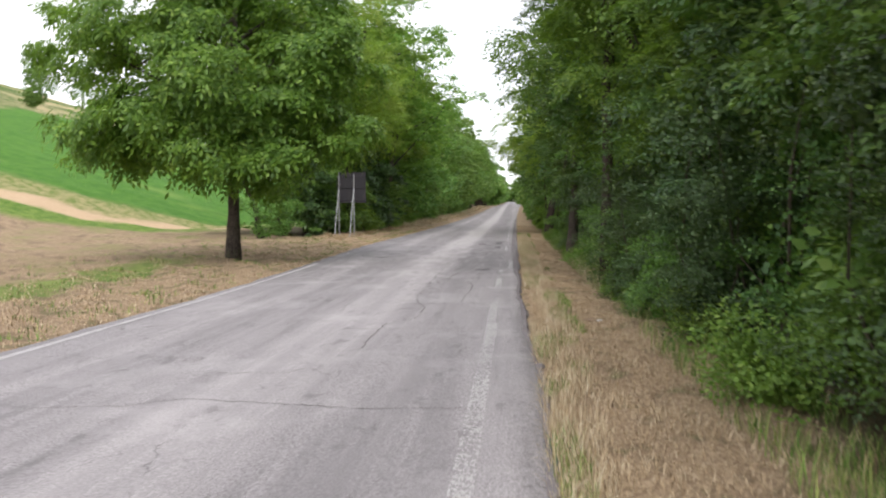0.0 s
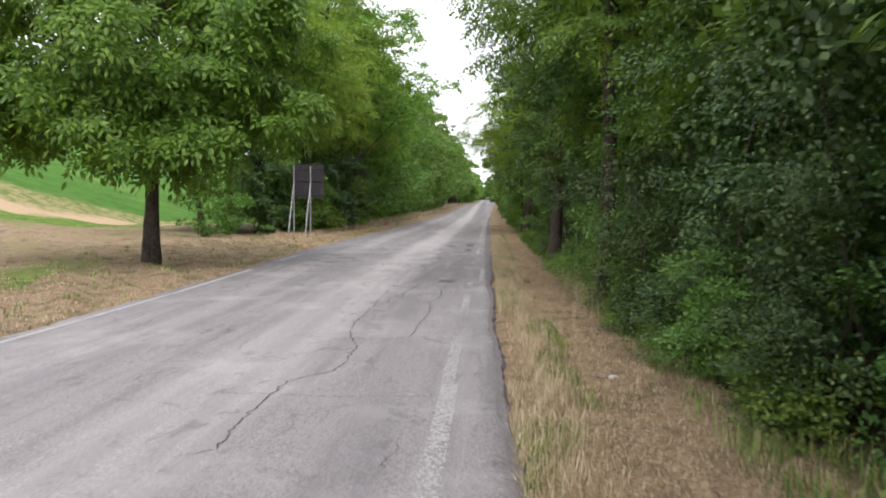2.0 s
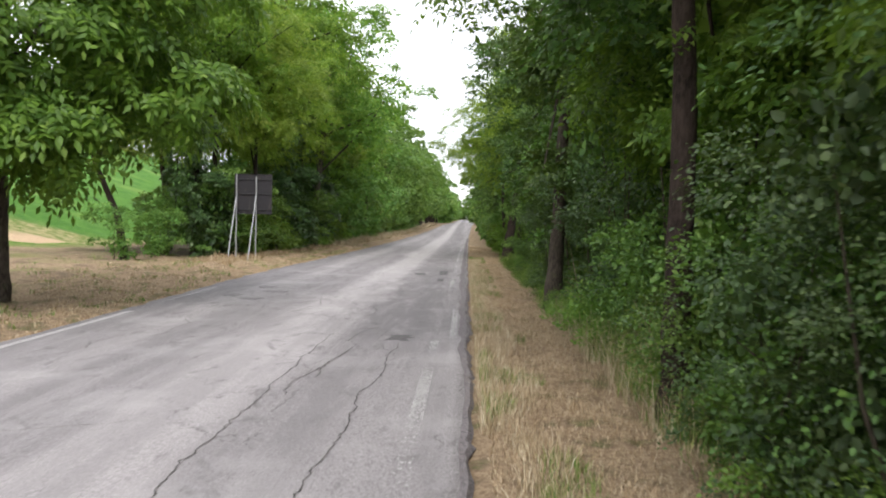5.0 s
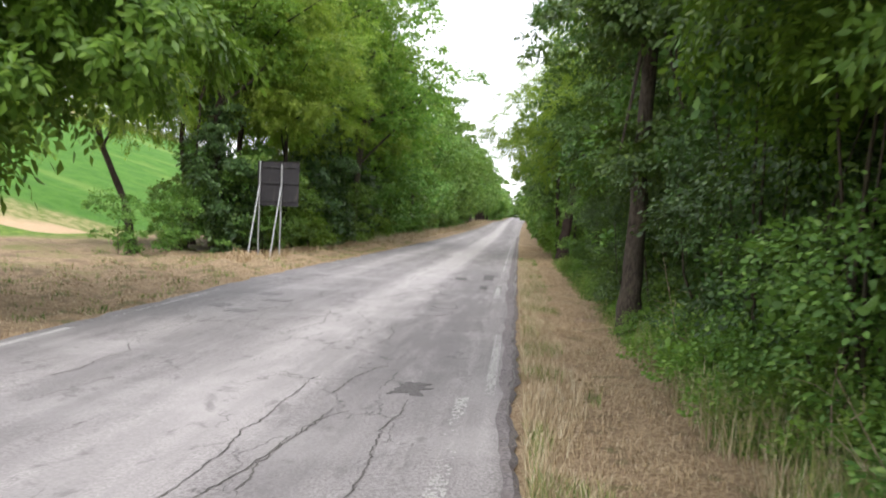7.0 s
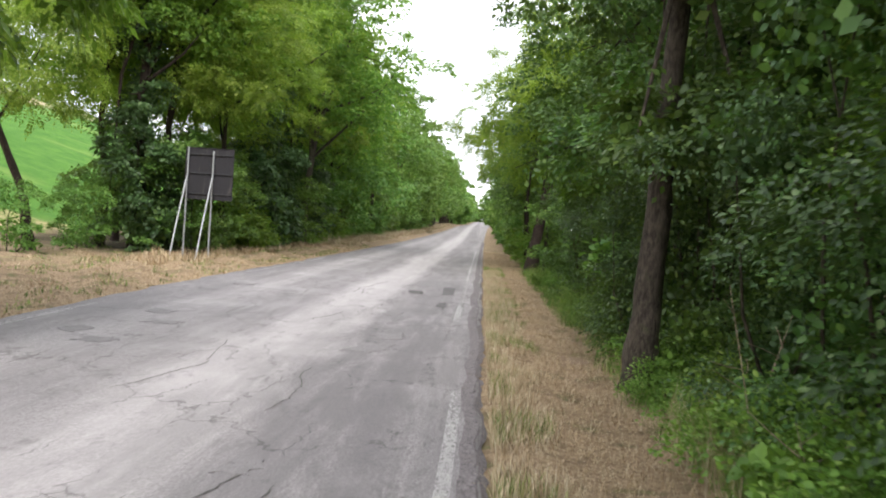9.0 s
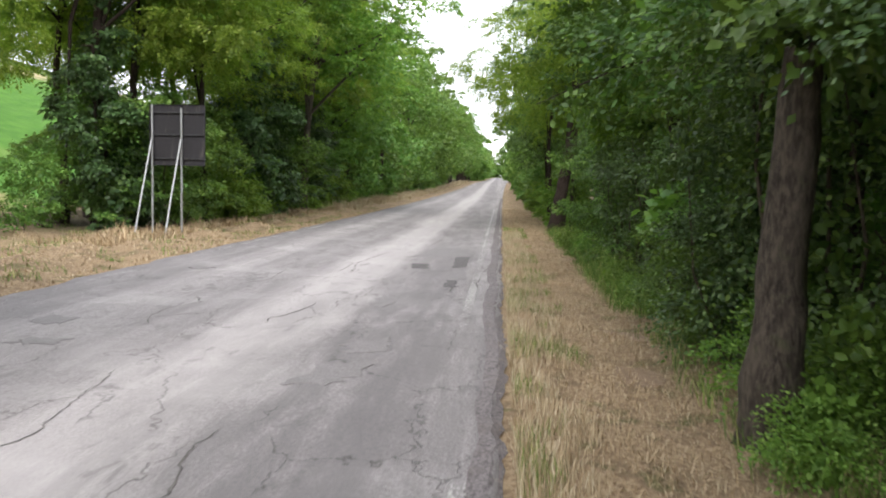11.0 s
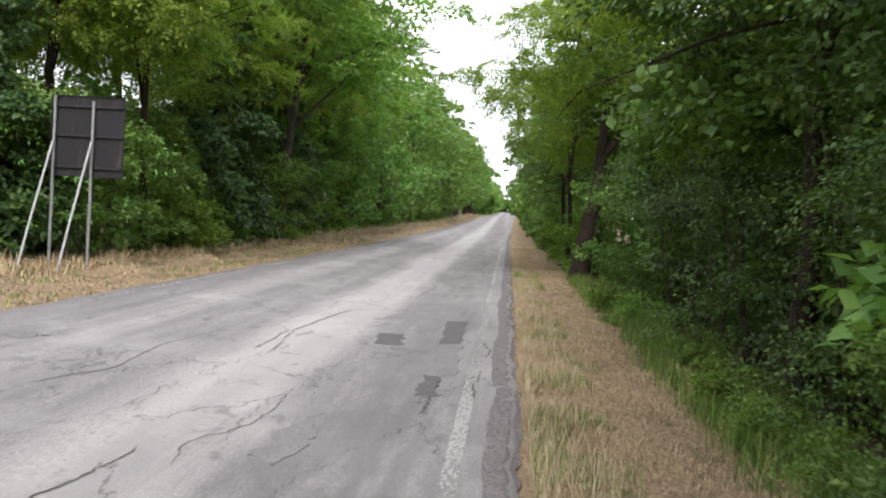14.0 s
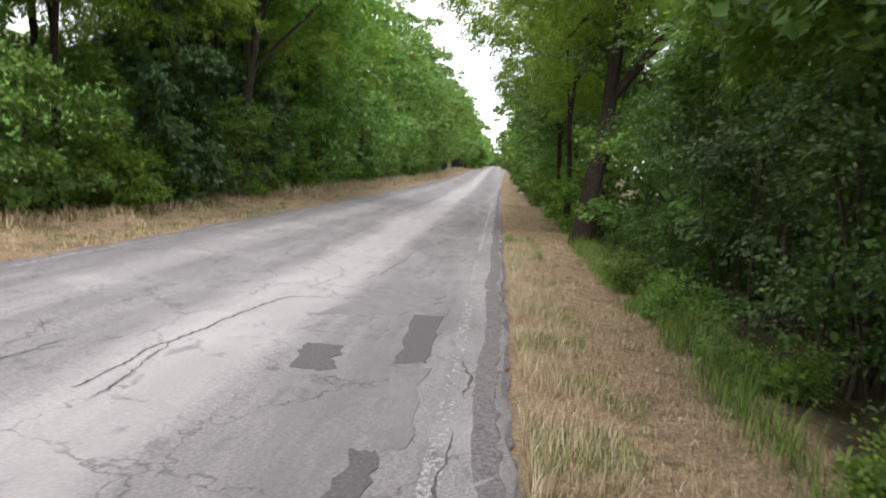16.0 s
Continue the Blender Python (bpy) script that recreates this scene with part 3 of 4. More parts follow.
def blades(base, along, normal, length, width, fine):
    """Leaf blades as arrays. fine: pointed oval of two quads; else a folded rhomb of two triangles."""
    along = unit(along)
    side = unit(np.cross(along, normal))
    up = np.cross(side, along)
    n = len(base)
    L, W = length[:, None], width[:, None]
    if fine:
        pts = [base, base + along * L * 0.3 + side * W * 0.5 + up * W * 0.12, base + along * L * 0.68 + side * W * 0.42 + up * W * 0.10,
               base + along * L - up * L * 0.08, base + along * L * 0.68 - side * W * 0.42 + up * W * 0.10, base + along * L * 0.3 - side * W * 0.5 + up * W * 0.12]
        idx = np.array([[0, 1, 2, 3], [0, 3, 4, 5]])
    else:
        pts = [base, base + along * L * 0.45 + side * W * 0.5 + up * W * 0.15, base + along * L, base + along * L * 0.45 - side * W * 0.5 + up * W * 0.15]
        idx = np.array([[0, 1, 2], [0, 2, 3]])
    k = len(pts)
    verts = np.stack(pts, 1).reshape(-1, 3)
    faces = (np.arange(n)[:, None, None] * k + idx[None]).reshape(-1, idx.shape[1])
    return verts, faces


def feathers(rng, base, along, normal, length, pairs, leaf_l, leaf_w, spread=1.05):
    """Compound leaves: pairs of leaflets along a stalk and one at its end."""
    along = unit(along)
    side = unit(np.cross(along, normal))
    up = np.cross(side, along)
    B, A, N, S = [], [], [], []
    n = len(base)
    for i in range(pairs):
        f = 0.25 + 0.75 * i / pairs
        for sgn in (-1, 1):
            droop = -0.22 - 0.2 * rng.random((n, 1))
            B.append(base + along * (length * f)[:, None] - up * (length * f * f * 0.25)[:, None])
            A.append(along * math.cos(spread) + side * sgn * math.sin(spread) + up * droop + rng.normal(0, 0.12, (n, 3)))
            N.append(up + rng.normal(0, 0.25, (n, 3)))
            S.append(np.full(n, 0.75 + 0.25 * math.sin(math.pi * (0.2 + 0.7 * i / pairs))))
    B.append(base + along * length[:, None] - up * (length * 0.25)[:, None])
    A.append(along - up * 0.35)
    N.append(up)
    S.append(np.full(n, 1.1))
    B, A, N, S = map(np.concatenate, (B, A, N, S))
    jitter = rng.uniform(0.8, 1.2, len(B))
    return blades(B, A, N, leaf_l * S * jitter, leaf_w * S * jitter, False)


def crown_twigs(rng, blobs, count, gap=0.15, flat=0.62):
    """Twig places and outward directions: the blobs carry clumps, the upper side of each clump carries twigs, with gaps between the clumps."""
    blobs = np.array(blobs, float)
    weight = (blobs[:, 3] * blobs[:, 4] + blobs[:, 3] * blobs[:, 5] + blobs[:, 4] * blobs[:, 5])
    clumps = max(14, count // 10)
    pick = rng.choice(len(blobs), clumps, p=weight / weight.sum())
    d = unit(rng.normal(0, 1, (clumps, 3)))
    e = blobs[pick, 3:6]
    c = blobs[pick, :3] + d * e * (0.55 + 0.45 * np.sqrt(rng.random(clumps)))[:, None]
    size = rng.uniform(0.24, 0.48, clumps) * e.mean(1)
    keep = np.array([noise.noise(Vector(q * 0.8)) > -gap - 0.25 for q in c])
    c, d, size = c[keep], d[keep], size[keep]
    k = rng.choice(len(c), count, p=size**2 / (size**2).sum())
    v = unit(rng.normal(0, 1, (count, 3)) + np.array([0, 0, 0.75]) + d[k] * 0.5)
    p = c[k] + v * (size[k] * (0.7 + 0.3 * np.sqrt(rng.random(count))))[:, None] * np.array([1, 1, flat])
    return p, unit(v * 0.8 + d[k] * 0.6)


def crown_mesh(name, seed, blobs, twigs, per_twig, kind, size, material, droop=0.35, gap=0.15, reach=0.3):
    """Leaves in flat sprays on the clumps, and a share of large shaded leaves deep inside that close the crown."""
    rng = np.random.default_rng(seed)
    tp, td = crown_twigs(rng, blobs, twigs, gap)
    n = len(tp) * per_twig
    tw = np.repeat(np.arange(len(tp)), per_twig)
    spray = unit(td[tw] * np.array([0.9, 0.9, 0.4]) + rng.normal(0, 0.6, (n, 3)) * np.array([1, 1, 0.25]))
    s = rng.random(n)
    base = tp[tw] + spray * (reach * s)[:, None] + np.array([0, 0, -0.22]) * (reach * s * s)[:, None] + rng.normal(0, 0.025, (n, 3))
    along = unit(spray + rng.normal(0, 0.35, (n, 3)) + np.array([0, 0, -droop]))
    normal = unit(np.array([0, 0, 0.6]) + rng.normal(0, 0.32, (n, 3)) + td[tw] * np.array([1.2, 1.2, 0.5]))
    scale = rng.uniform(0.7, 1.25, n) * size
    if kind == "walnut":
        v, f = feathers(rng, base, along, normal, 0.34 * scale, 3, 0.13 * size, 0.055 * size)
    elif kind == "robinia":
        v, f = feathers(rng, base, along, normal, 0.27 * scale, 4, 0.075 * size, 0.034 * size, 1.25)
    elif kind == "fine":
        v, f = blades(base, along, normal, 0.075 * scale, 0.044 * scale, True)
    else:
        v, f = blades(base, along, normal, 0.095 * scale, 0.06 * scale, False)
    inner = int({"walnut": 0.012, "robinia": 0.008}.get(kind, 0.15) * len(f) / 2)
    if inner:
        b = np.array(blobs, float)
        w = b[:, 3] * b[:, 4] * b[:, 5]
        pick = rng.choice(len(b), inner, p=w / w.sum())
        at = b[pick, :3] + unit(rng.normal(0, 1, (inner, 3))) * b[pick, 3:6] * (0.62 * rng.random(inner) ** 0.4)[:, None]
        at = at[np.array([noise.noise(Vector(q * 0.8)) > -gap - 0.25 for q in at])]
        m = len(at)
        big = (0.13 * max(1.0, size) if kind != "fine" else 0.09) * rng.uniform(0.8, 1.3, m)
        v2, f2 = blades(at, unit(rng.normal(0, 1, (m, 3)) + np.array([0, 0, -0.6])), unit(rng.normal(0, 1, (m, 3))), big, big * 0.7, kind == "fine")
        v, f = np.concatenate([v, v2]), np.concatenate([f, f2 + len(v)])
    return tri_mesh(name, v, f, material)


def tube(name, points, radii, material, sides=9, rough=0.06, seed=0):
    """A tapered, slightly knobbly stem along a line of points."""
    rng = np.random.default_rng(seed)
    p = np.array(points, float)
    fine_t = np.linspace(0, len(p) - 1, max(2, (len(p) - 1) * 5 + 1))
    idx = np.arange(len(p))
    q = np.stack([np.interp(fine_t, idx, p[:, i]) for i in range(3)], 1)
    r = np.interp(fine_t, idx, radii)
    q[1:-1] += rng.normal(0, 0.06, (len(q) - 2, 3)) * r[1:-1, None]
    t = unit(np.gradient(q, axis=0))
    ref = np.where(np.abs(t[:, 2:3]) > 0.9, np.array([[1.0, 0, 0]]), np.array([[0, 0, 1.0]]))
    a = unit(np.cross(t, ref))
    b = np.cross(t, a)
    ang = np.linspace(0, 2 * math.pi, sides, endpoint=False)
    ring = 1 + rng.normal(0, rough, (len(q), sides)) + 0.08 * np.sin(ang * 3 + seed)[None]
    verts = (q[:, None] + (a[:, None] * np.cos(ang)[None, :, None] + b[:, None] * np.sin(ang)[None, :, None]) * (r[:, None] * ring)[..., None]).reshape(-1, 3)
    faces = [(i * sides + j, i * sides + (j + 1) % sides, (i + 1) * sides + (j + 1) % sides, (i + 1) * sides + j) for i in range(len(q) - 1) for j in range(sides)]
    me = bpy.data.meshes.new(name)
    me.from_pydata(verts.tolist(), [], faces)
    me.polygons.foreach_set("use_smooth", [True] * len(me.polygons))
    me.materials.append(material)
    return me


def part(name, me, parent, label=""):
    ob = new(name, me)
    return child(ob, parent, label)


def tree(name, label, group, seed, trunk, radius, bark, blobs, limbs, crowns, forks=(), lowest=0.45):
    """A tree standing at its own origin: trunk, limbs to the crown's clumps, and one or more crowns of leaves."""
    rng = np.random.default_rng(seed)
    root = tagged(new(name), label, "tree", group)
    top = np.array(trunk[-1], float)
    radii = np.linspace(radius * 1.0, radius * 0.42, len(trunk))
    radii[0] = radius * 1.35
    part("trunk", tube("trunk", trunk, radii, bark, 12, 0.05, seed), root)
    for i, (points, r0) in enumerate(forks):
        part("limb", tube("limb", points, np.linspace(r0, r0 * 0.5, len(points)), bark, 9, 0.06, seed * 31 + i), root)
    b = np.array(blobs, float)
    for i in range(limbs):
        f = rng.uniform(lowest, 0.98)
        k = f * (len(trunk) - 1)
        lo = int(k)
        start = np.array(trunk[lo], float) + (np.array(trunk[min(lo + 1, len(trunk) - 1)], float) - np.array(trunk[lo], float)) * (k - lo)
        c = b[i % len(b)]
        end = c[:3] + unit(rng.normal(0, 1, 3)) * c[3:6] * 0.72
        mid = start * 0.5 + end * 0.5 + np.array([0, 0, 0.25]) + rng.normal(0, 0.2, 3)
        r0 = radius * rng.uniform(0.28, 0.5)
        part("limb", tube("limb", [start, mid, end], [r0, r0 * 0.6, r0 * 0.18], bark, 6, 0.06, seed * 50 + i), root)
    for i, (kind, twigs, per, size, material, droop, gap, which) in enumerate(crowns):
        use = [blobs[j] for j in which] if which else blobs
        part("crown", crown_mesh("crown", seed * 7 + i, use, twigs, per, kind, size, material, droop, gap), root)
    return root


def stand(ob, x, y, turn=0.0, scale=1.0, sink=0.03):
    ob.matrix_basis = pose(x, y, float(ground_height(np.array(x), np.array(y))) - sink, 0, 0, turn) @ Matrix.Scale(scale, 4)
    return ob


def again(ob, x, y, turn=0.0, scale=1.0, sink=0.03):
    c = copy_thing(ob, Matrix.Identity(4))
    return stand(c, x, y, turn, scale, sink)


# the walnut on the left verge
stand(tree("walnut_tree", "single walnut tree with drooping compound leaves on dry verge", "", 1,
           [(0, 0, 0), (0.03, 0, 1.2), (0.05, 0.02, 2.4), (0.09, 0, 3.6), (0.12, 0, 5.4), (0.1, 0.1, 7.2)], 0.18, BARK_MID,
           [(0, 0, 5.6, 3.2, 3.2, 2.4), (-2.6, -0.3, 4.6, 2.4, 2.2, 1.7), (1.8, -0.4, 4.3, 1.9, 2.1, 1.8), (-0.4, -1.8, 4.0, 2.2, 1.8, 1.5),
            (-4.3, 0.2, 5.2, 1.5, 1.6, 1.6), (2.3, 0.8, 5.4, 1.5, 1.7, 1.6), (0.4, 0.3, 7.6, 2.7, 2.7, 1.7), (-1.6, -1.3, 2.9, 1.2, 1.2, 0.9), (1.9, 0.2, 2.7, 1.1, 1.2, 1.1), (-4.7, 0.0, 3.4, 0.7, 0.8, 0.7), (-4.4, 0.4, 6.9, 1.7, 1.6, 1.2), (1.9, 0.5, 7.4, 1.7, 1.7, 1.4)],
           14, [("walnut", 1250, 9, 1.38, LEAF_WALNUT, 0.95, 0.0, None)]), -7.85, 22.3)

# templates of the woods, each one a tree of its own where it stands first
BROAD_BLOBS = [(0, 0, 5.0, 2.1, 2.2, 2.0), (-1.5, -0.3, 4.2, 1.6, 1.7, 1.4), (1.4, 0.5, 4.6, 1.7, 1.7, 1.6), (0.1, -1.4, 6.3, 1.7, 1.6, 1.5), (-0.4, 1.2, 6.8, 1.7, 1.7, 1.6), (-1.9, 0.4, 6.0, 1.4, 1.5, 1.3), (0.3, 0, 8.6, 1.8, 1.8, 1.5), (1.0, -1.2, 3.0, 1.2, 1.2, 0.9)]
TALL_BLOBS = [(0, 0, 6.2, 2.4, 2.4, 2.2), (-1.8, -0.6, 5.2, 1.9, 1.8, 1.5), (1.9, 0.3, 5.4, 1.8, 2.0, 1.6), (0.2, 1.4, 8.0, 2.1, 2.0, 1.7), (-1.2, -0.8, 8.6, 1.9, 1.9, 1.6), (0.6, 0.2, 10.4, 1.9, 1.9, 1.7), (1.9, -1.0, 7.6, 1.5, 1.5, 1.4), (-2.4, 0.8, 6.9, 1.4, 1.4, 1.2)]
IVY_TOP = [(0.2, 0, 8.4, 1.9, 1.9, 1.5), (-1.8, -0.6, 6.6, 1.5, 1.4, 1.2), (1.8, 0.3, 6.9, 1.5, 1.5, 1.2), (0.2, 1.4, 8.2, 1.7, 1.6, 1.4), (-1.2, -0.8, 9.2, 1.6, 1.6, 1.3), (0.6, 0.2, 10.6, 1.7, 1.7, 1.4), (1.5, -1.0, 8.6, 1.3, 1.3, 1.2)]
WOOD = "trees of the roadside wood"
elm = tree("elm_tree", "dense green broadleaf tree in the roadside wood", WOOD, 11, [(0, 0, 0), (0.05, 0.05, 1.6), (0.15, 0.0, 3.2), (0.1, 0.1, 5.0), (0.3, 0, 7.6)], 0.12, BARK_DARK, BROAD_BLOBS, 9,
           [("broad", 760, 30, 1.0, LEAF_BROAD, 0.35, 0.3, None)])
field_maple = tree("maple_tree", "leafy maple with pale grey trunk in roadside wood", WOOD, 12, [(0, 0, 0), (0.06, 0.0, 1.4), (0.16, 0.05, 2.9), (0.25, 0.0, 4.6), (0.4, 0.1, 8.0)], 0.115, BARK_PALE, TALL_BLOBS, 10,
                   [("broad", 800, 26, 1.3, LEAF_BROAD, 0.4, 0.3, None)])
robinia = tree("robinia_tree", "light green robinia with feathery leaves and thin trunk", WOOD, 13, [(0, 0, 0), (0.05, 0, 1.8), (-0.1, 0.1, 3.6), (0.1, 0, 6.0), (0.0, 0.1, 9.0)], 0.105, BARK_DARK, TALL_BLOBS, 10,
               [("robinia", 760, 7, 1.4, LEAF_ROBINIA, 0.3, 0.3, None)])
ivy_tree = tree("ivy_clad_tree", "tall tree with trunk wrapped in dark ivy", WOOD, 14, [(0, 0, 0), (0.05, 0.1, 2.2), (-0.05, 0, 4.4), (0.1, 0.1, 7.0), (0.2, 0, 10.0)], 0.17, BARK_DARK,
                IVY_TOP + [(0, 0, 1.2, 1.15, 1.15, 1.2), (0.1, -0.1, 2.9, 1.0, 1.0, 1.2), (-0.1, 0.1, 4.6, 0.85, 0.85, 1.2), (0.1, 0, 6.3, 0.7, 0.7, 1.2), (0.5, -0.5, 0.9, 1.1, 1.0, 0.9), (0.1, 0.1, 8.0, 0.6, 0.6, 1.0)], 10,
                [("broad", 560, 26, 1.25, LEAF_BRIGHT, 0.35, 0.3, range(7)), ("broad", 420, 28, 1.35, LEAF_IVY, 0.8, 0.6, range(7, 13))])

young_maple = tree("maple_tree", "bright green maple leaning out over the road", WOOD, 15, [(0, 0, 0), (0.06, 0.0, 1.6), (0.2, 0.05, 3.4), (0.5, 0.0, 6.0), (0.7, 0.1, 9.4)], 0.15, BARK_PALE,
                   TALL_BLOBS + [(3.3, 0.2, 7.2, 1.7, 1.6, 1.3), (2.6, -0.4, 9.2, 1.7, 1.6, 1.3), (0.4, 0, 12.0, 1.9, 1.9, 1.3)], 11, [("broad", 920, 26, 1.3, LEAF_BRIGHT, 0.45, 0.25, None)])
# right-hand wood
stand(elm, 3.3, 4.2, 40)
LOW_ROBINIA = [(0.5, 0.5, 6.0, 2.2, 2.2, 1.8), (1.4, -0.8, 4.4, 1.5, 1.5, 1.1), (-0.3, 1.6, 4.6, 1.4, 1.5, 1.1), (1.6, 1.2, 3.6, 1.2, 1.3, 0.9), (0.2, 0.3, 8.2, 1.9, 1.9, 1.5), (-0.5, -0.4, 4.6, 1.0, 1.1, 0.6), (1.7, 2.3, 3.0, 0.9, 0.9, 0.7), (0.05, -0.7, 3.7, 0.75, 0.6, 0.45), (0.6, 0.5, 3.3, 0.8, 0.7, 0.5), (-0.1, -0.3, 5.0, 0.9, 0.9, 0.6)]
stand(tree("robinia_tree", "robinia with straight dark furrowed trunk at the wood edge", WOOD, 16, [(0, 0, 0), (-0.03, 0, 1.0), (0.0, 0.05, 2.2), (-0.04, 0.1, 3.8), (0.1, 0.2, 6.0), (0.2, 0.2, 8.5)], 0.125, BARK_DARK, LOW_ROBINIA, 9,
           [("robinia", 520, 9, 1.3, LEAF_WALNUT, 0.5, 0.25, range(7)), ("robinia", 110, 9, 1.2, LEAF_WALNUT, 0.6, 0.8, range(7, 10))], (), 0.68), 1.9, 14.6)
stand(robinia, 4.6, 15.4, 270, 0.92)
LOW_MAPLE = [(0.6, 0.4, 6.6, 2.2, 2.2, 1.8), (1.6, -0.9, 5.0, 1.5, 1.5, 1.1), (-0.5, 1.5, 5.2, 1.4, 1.5, 1.1), (0.7, -0.7, 3.7, 1.0, 0.9, 0.55), (0.3, 0.3, 8.8, 1.9, 1.9, 1.5), (1.6, 1.4, 3.6, 1.2, 1.2, 0.9), (0.5, 1.2, 3.4, 0.9, 0.9, 0.6), (-0.1, -0.4, 2.5, 0.6, 0.45, 0.38), (0.7, -0.6, 2.5, 0.6, 0.6, 0.5), (0.0, -0.6, 4.5, 0.8, 0.7, 0.5)]
stand(tree("maple_tree", "maple with thick pale grey-brown trunk at the wood edge", WOOD, 17, [(0, 0, 0), (0.04, 0, 1.0), (0.08, 0, 2.4), (0.14, 0, 4.0), (0.1, 0.1, 6.4), (0.2, 0.2, 9.0)], 0.15, BARK_PALE, LOW_MAPLE, 9,
           [("broad", 560, 30, 0.95, LEAF_BROAD, 0.5, 0.25, range(7)), ("broad", 230, 26, 1.0, LEAF_BROAD, 0.6, 0.8, range(7, 10))], (), 0.7), 1.86, 23.5)
stand(field_maple, 4.9, 23.3, 275, 0.95)
stand(ivy_tree, -9.95, 39.2, 0, 0.95)
for kind, x, y, turn, s in (
        (elm, 4.4, 1.2, 150, 0.95), (field_maple, 4.0, 8.4, 80, 0.9), (elm, 3.2, 17.6, 190, 0.95), (elm, 4.6, 12.2, 300, 1.0), (elm, 3.6, 26.8, 20, 0.9), (field_maple, 4.2, 20.0, 250, 1.0),
        (elm, 2.9, 31.6, 240, 0.9), (robinia, 3.9, 35.0, 30, 0.95), (elm, 4.6, 39.6, 110, 0.9), (robinia, 2.2, 51.5, 70, 0.85), (field_maple, 3.6, 56.5, 310, 0.85), (elm, 2.6, 60.5, 200, 0.9)):
    again(kind, x, y, turn, s)

# the forked tree on the right verge
stand(tree("forked_tree", "dark forked tree leaning out of the wood edge", "", 21,
           [(0, 0, 0), (0.10, 0, 1.1), (0.30, 0, 2.3), (0.40, 0, 3.5), (0.5, 0, 5.2), (0.4, 0, 7.6)], 0.225, BARK_DARK,
           [(0, 0, 6.6, 2.2, 2.2, 1.7), (-1.3, -0.6, 5.4, 1.7, 1.6, 1.1), (2.1, 0.2, 6.4, 1.8, 1.8, 1.4), (0.3, 0.4, 8.6, 2.0, 2.0, 1.5), (-1.5, 0.6, 4.6, 1.3, 1.3, 0.6)], 8,
           [("robinia", 560, 9, 1.3, LEAF_ROBINIA, 0.4, 0.2, None)],
           [([(0.38, 0, 3.25), (0.85, -0.1, 3.9), (1.3, -0.1, 4.5), (2.1, 0, 5.8)], 0.12)]), 2.1, 45.8)
thin = tree("elm_tree", "slim pale young elm beside the forked tree", WOOD, 22, [(0, 0, 0), (-0.03, 0, 1.5), (0.05, 0, 3.4), (0.1, 0, 6.4)], 0.075, BARK_PALE, [(0, 0, 5.6, 1.4, 1.4, 1.5), (0.4, 0.4, 4.3, 1.1, 1.1, 0.8)], 4,
            [("broad", 160, 20, 1.3, LEAF_BROAD, 0.4, 0.2, None)])
stand(thin, 2.75, 47.6)

# left-hand wood
stand(tree("leaning_robinia", "light green robinia arching over the field edge", WOOD, 23,
           [(0, 0, 0), (-0.3, 0, 1.6), (-0.9, -0.1, 3.0), (-1.4, -0.2, 4.6), (-1.7, 0, 6.6)], 0.12, BARK_DARK,
           [(-1.4, 0, 6.0, 2.2, 2.0, 1.6), (-2.9, -0.3, 4.4, 1.7, 1.5, 1.2), (0.1, -0.4, 4.6, 1.6, 1.6, 1.3), (-0.9, 0.2, 8.0, 2.0, 2.0, 1.4)], 8,
           [("robinia", 480, 8, 1.35, LEAF_ROBINIA, 0.35, 0.2, None)]), -11.2, 35.8)
stand(young_maple, -8.0, 53.0, 0, 1.22)
for kind, x, y, turn, s in (
        (robinia, -10.6, 45.6, 200, 1.05), (robinia, -11.6, 40.5, 50, 1.1), (robinia, -12.6, 43.8, 170, 1.1), (robinia, -9.2, 48.8, 140, 0.85), (young_maple, -9.8, 55.6, 160, 0.85), (young_maple, -9.0, 59.6, 20, 0.9), (robinia, -9.6, 40.6, 0, 1.1), (robinia, -8.7, 43.3, 130, 1.0), (ivy_tree, -8.8, 48.0, 20, 1.2), (ivy_tree, -9.2, 51.2, 170, 1.25), (ivy_tree, -9.0, 55.4, 80, 1.2), (robinia, -9.0, 57.5, 260, 1.15), (ivy_tree, -9.6, 61.5, 300, 1.15), (robinia, -9.4, 65.5, 40, 1.1)):
    again(kind, x, y, turn, s)

FAR_BLOBS = [(0, 0, 4.2, 2.5, 2.5, 2.6), (-1.2, 0.4, 6.4, 2.0, 2.0, 1.7), (1.3, -0.5, 6.8, 2.0, 2.0, 1.8), (0, 0, 8.8, 1.9, 1.9, 1.6), (-1.6, -1.0, 3.0, 1.6, 1.6, 1.8), (1.6, 1.0, 2.6, 1.5, 1.5, 1.6)]
far_a = tree("roadside_tree", "distant round leafy tree lining the road", "distant trees along the road", 31, [(0, 0, 0), (0, 0.1, 3), (0.1, 0, 7)], 0.16, BARK_DARK, FAR_BLOBS, 4, [("broad", 400, 16, 2.3, LEAF_HAZED, 0.35, 0.25, None)])
far_b = tree("roadside_tree", "distant round leafy tree lining the road", "distant trees along the road", 32, [(0, 0, 0), (0.1, 0.1, 3), (-0.1, 0, 7)], 0.15, BARK_DARK, [(a * 0.9, b, c * 1.12, d * 0.85, e, f * 1.1) for a, b, c, d, e, f in FAR_BLOBS], 4, [("broad", 400, 16, 2.3, LEAF_HAZED, 0.35, 0.2, None)])
stand(far_a, -8.6 + float(bend(62)), 62, 20, 1.05)
stand(far_b, 3.6 + float(bend(65)), 65, 70, 0.95)
rng = np.random.default_rng(77)
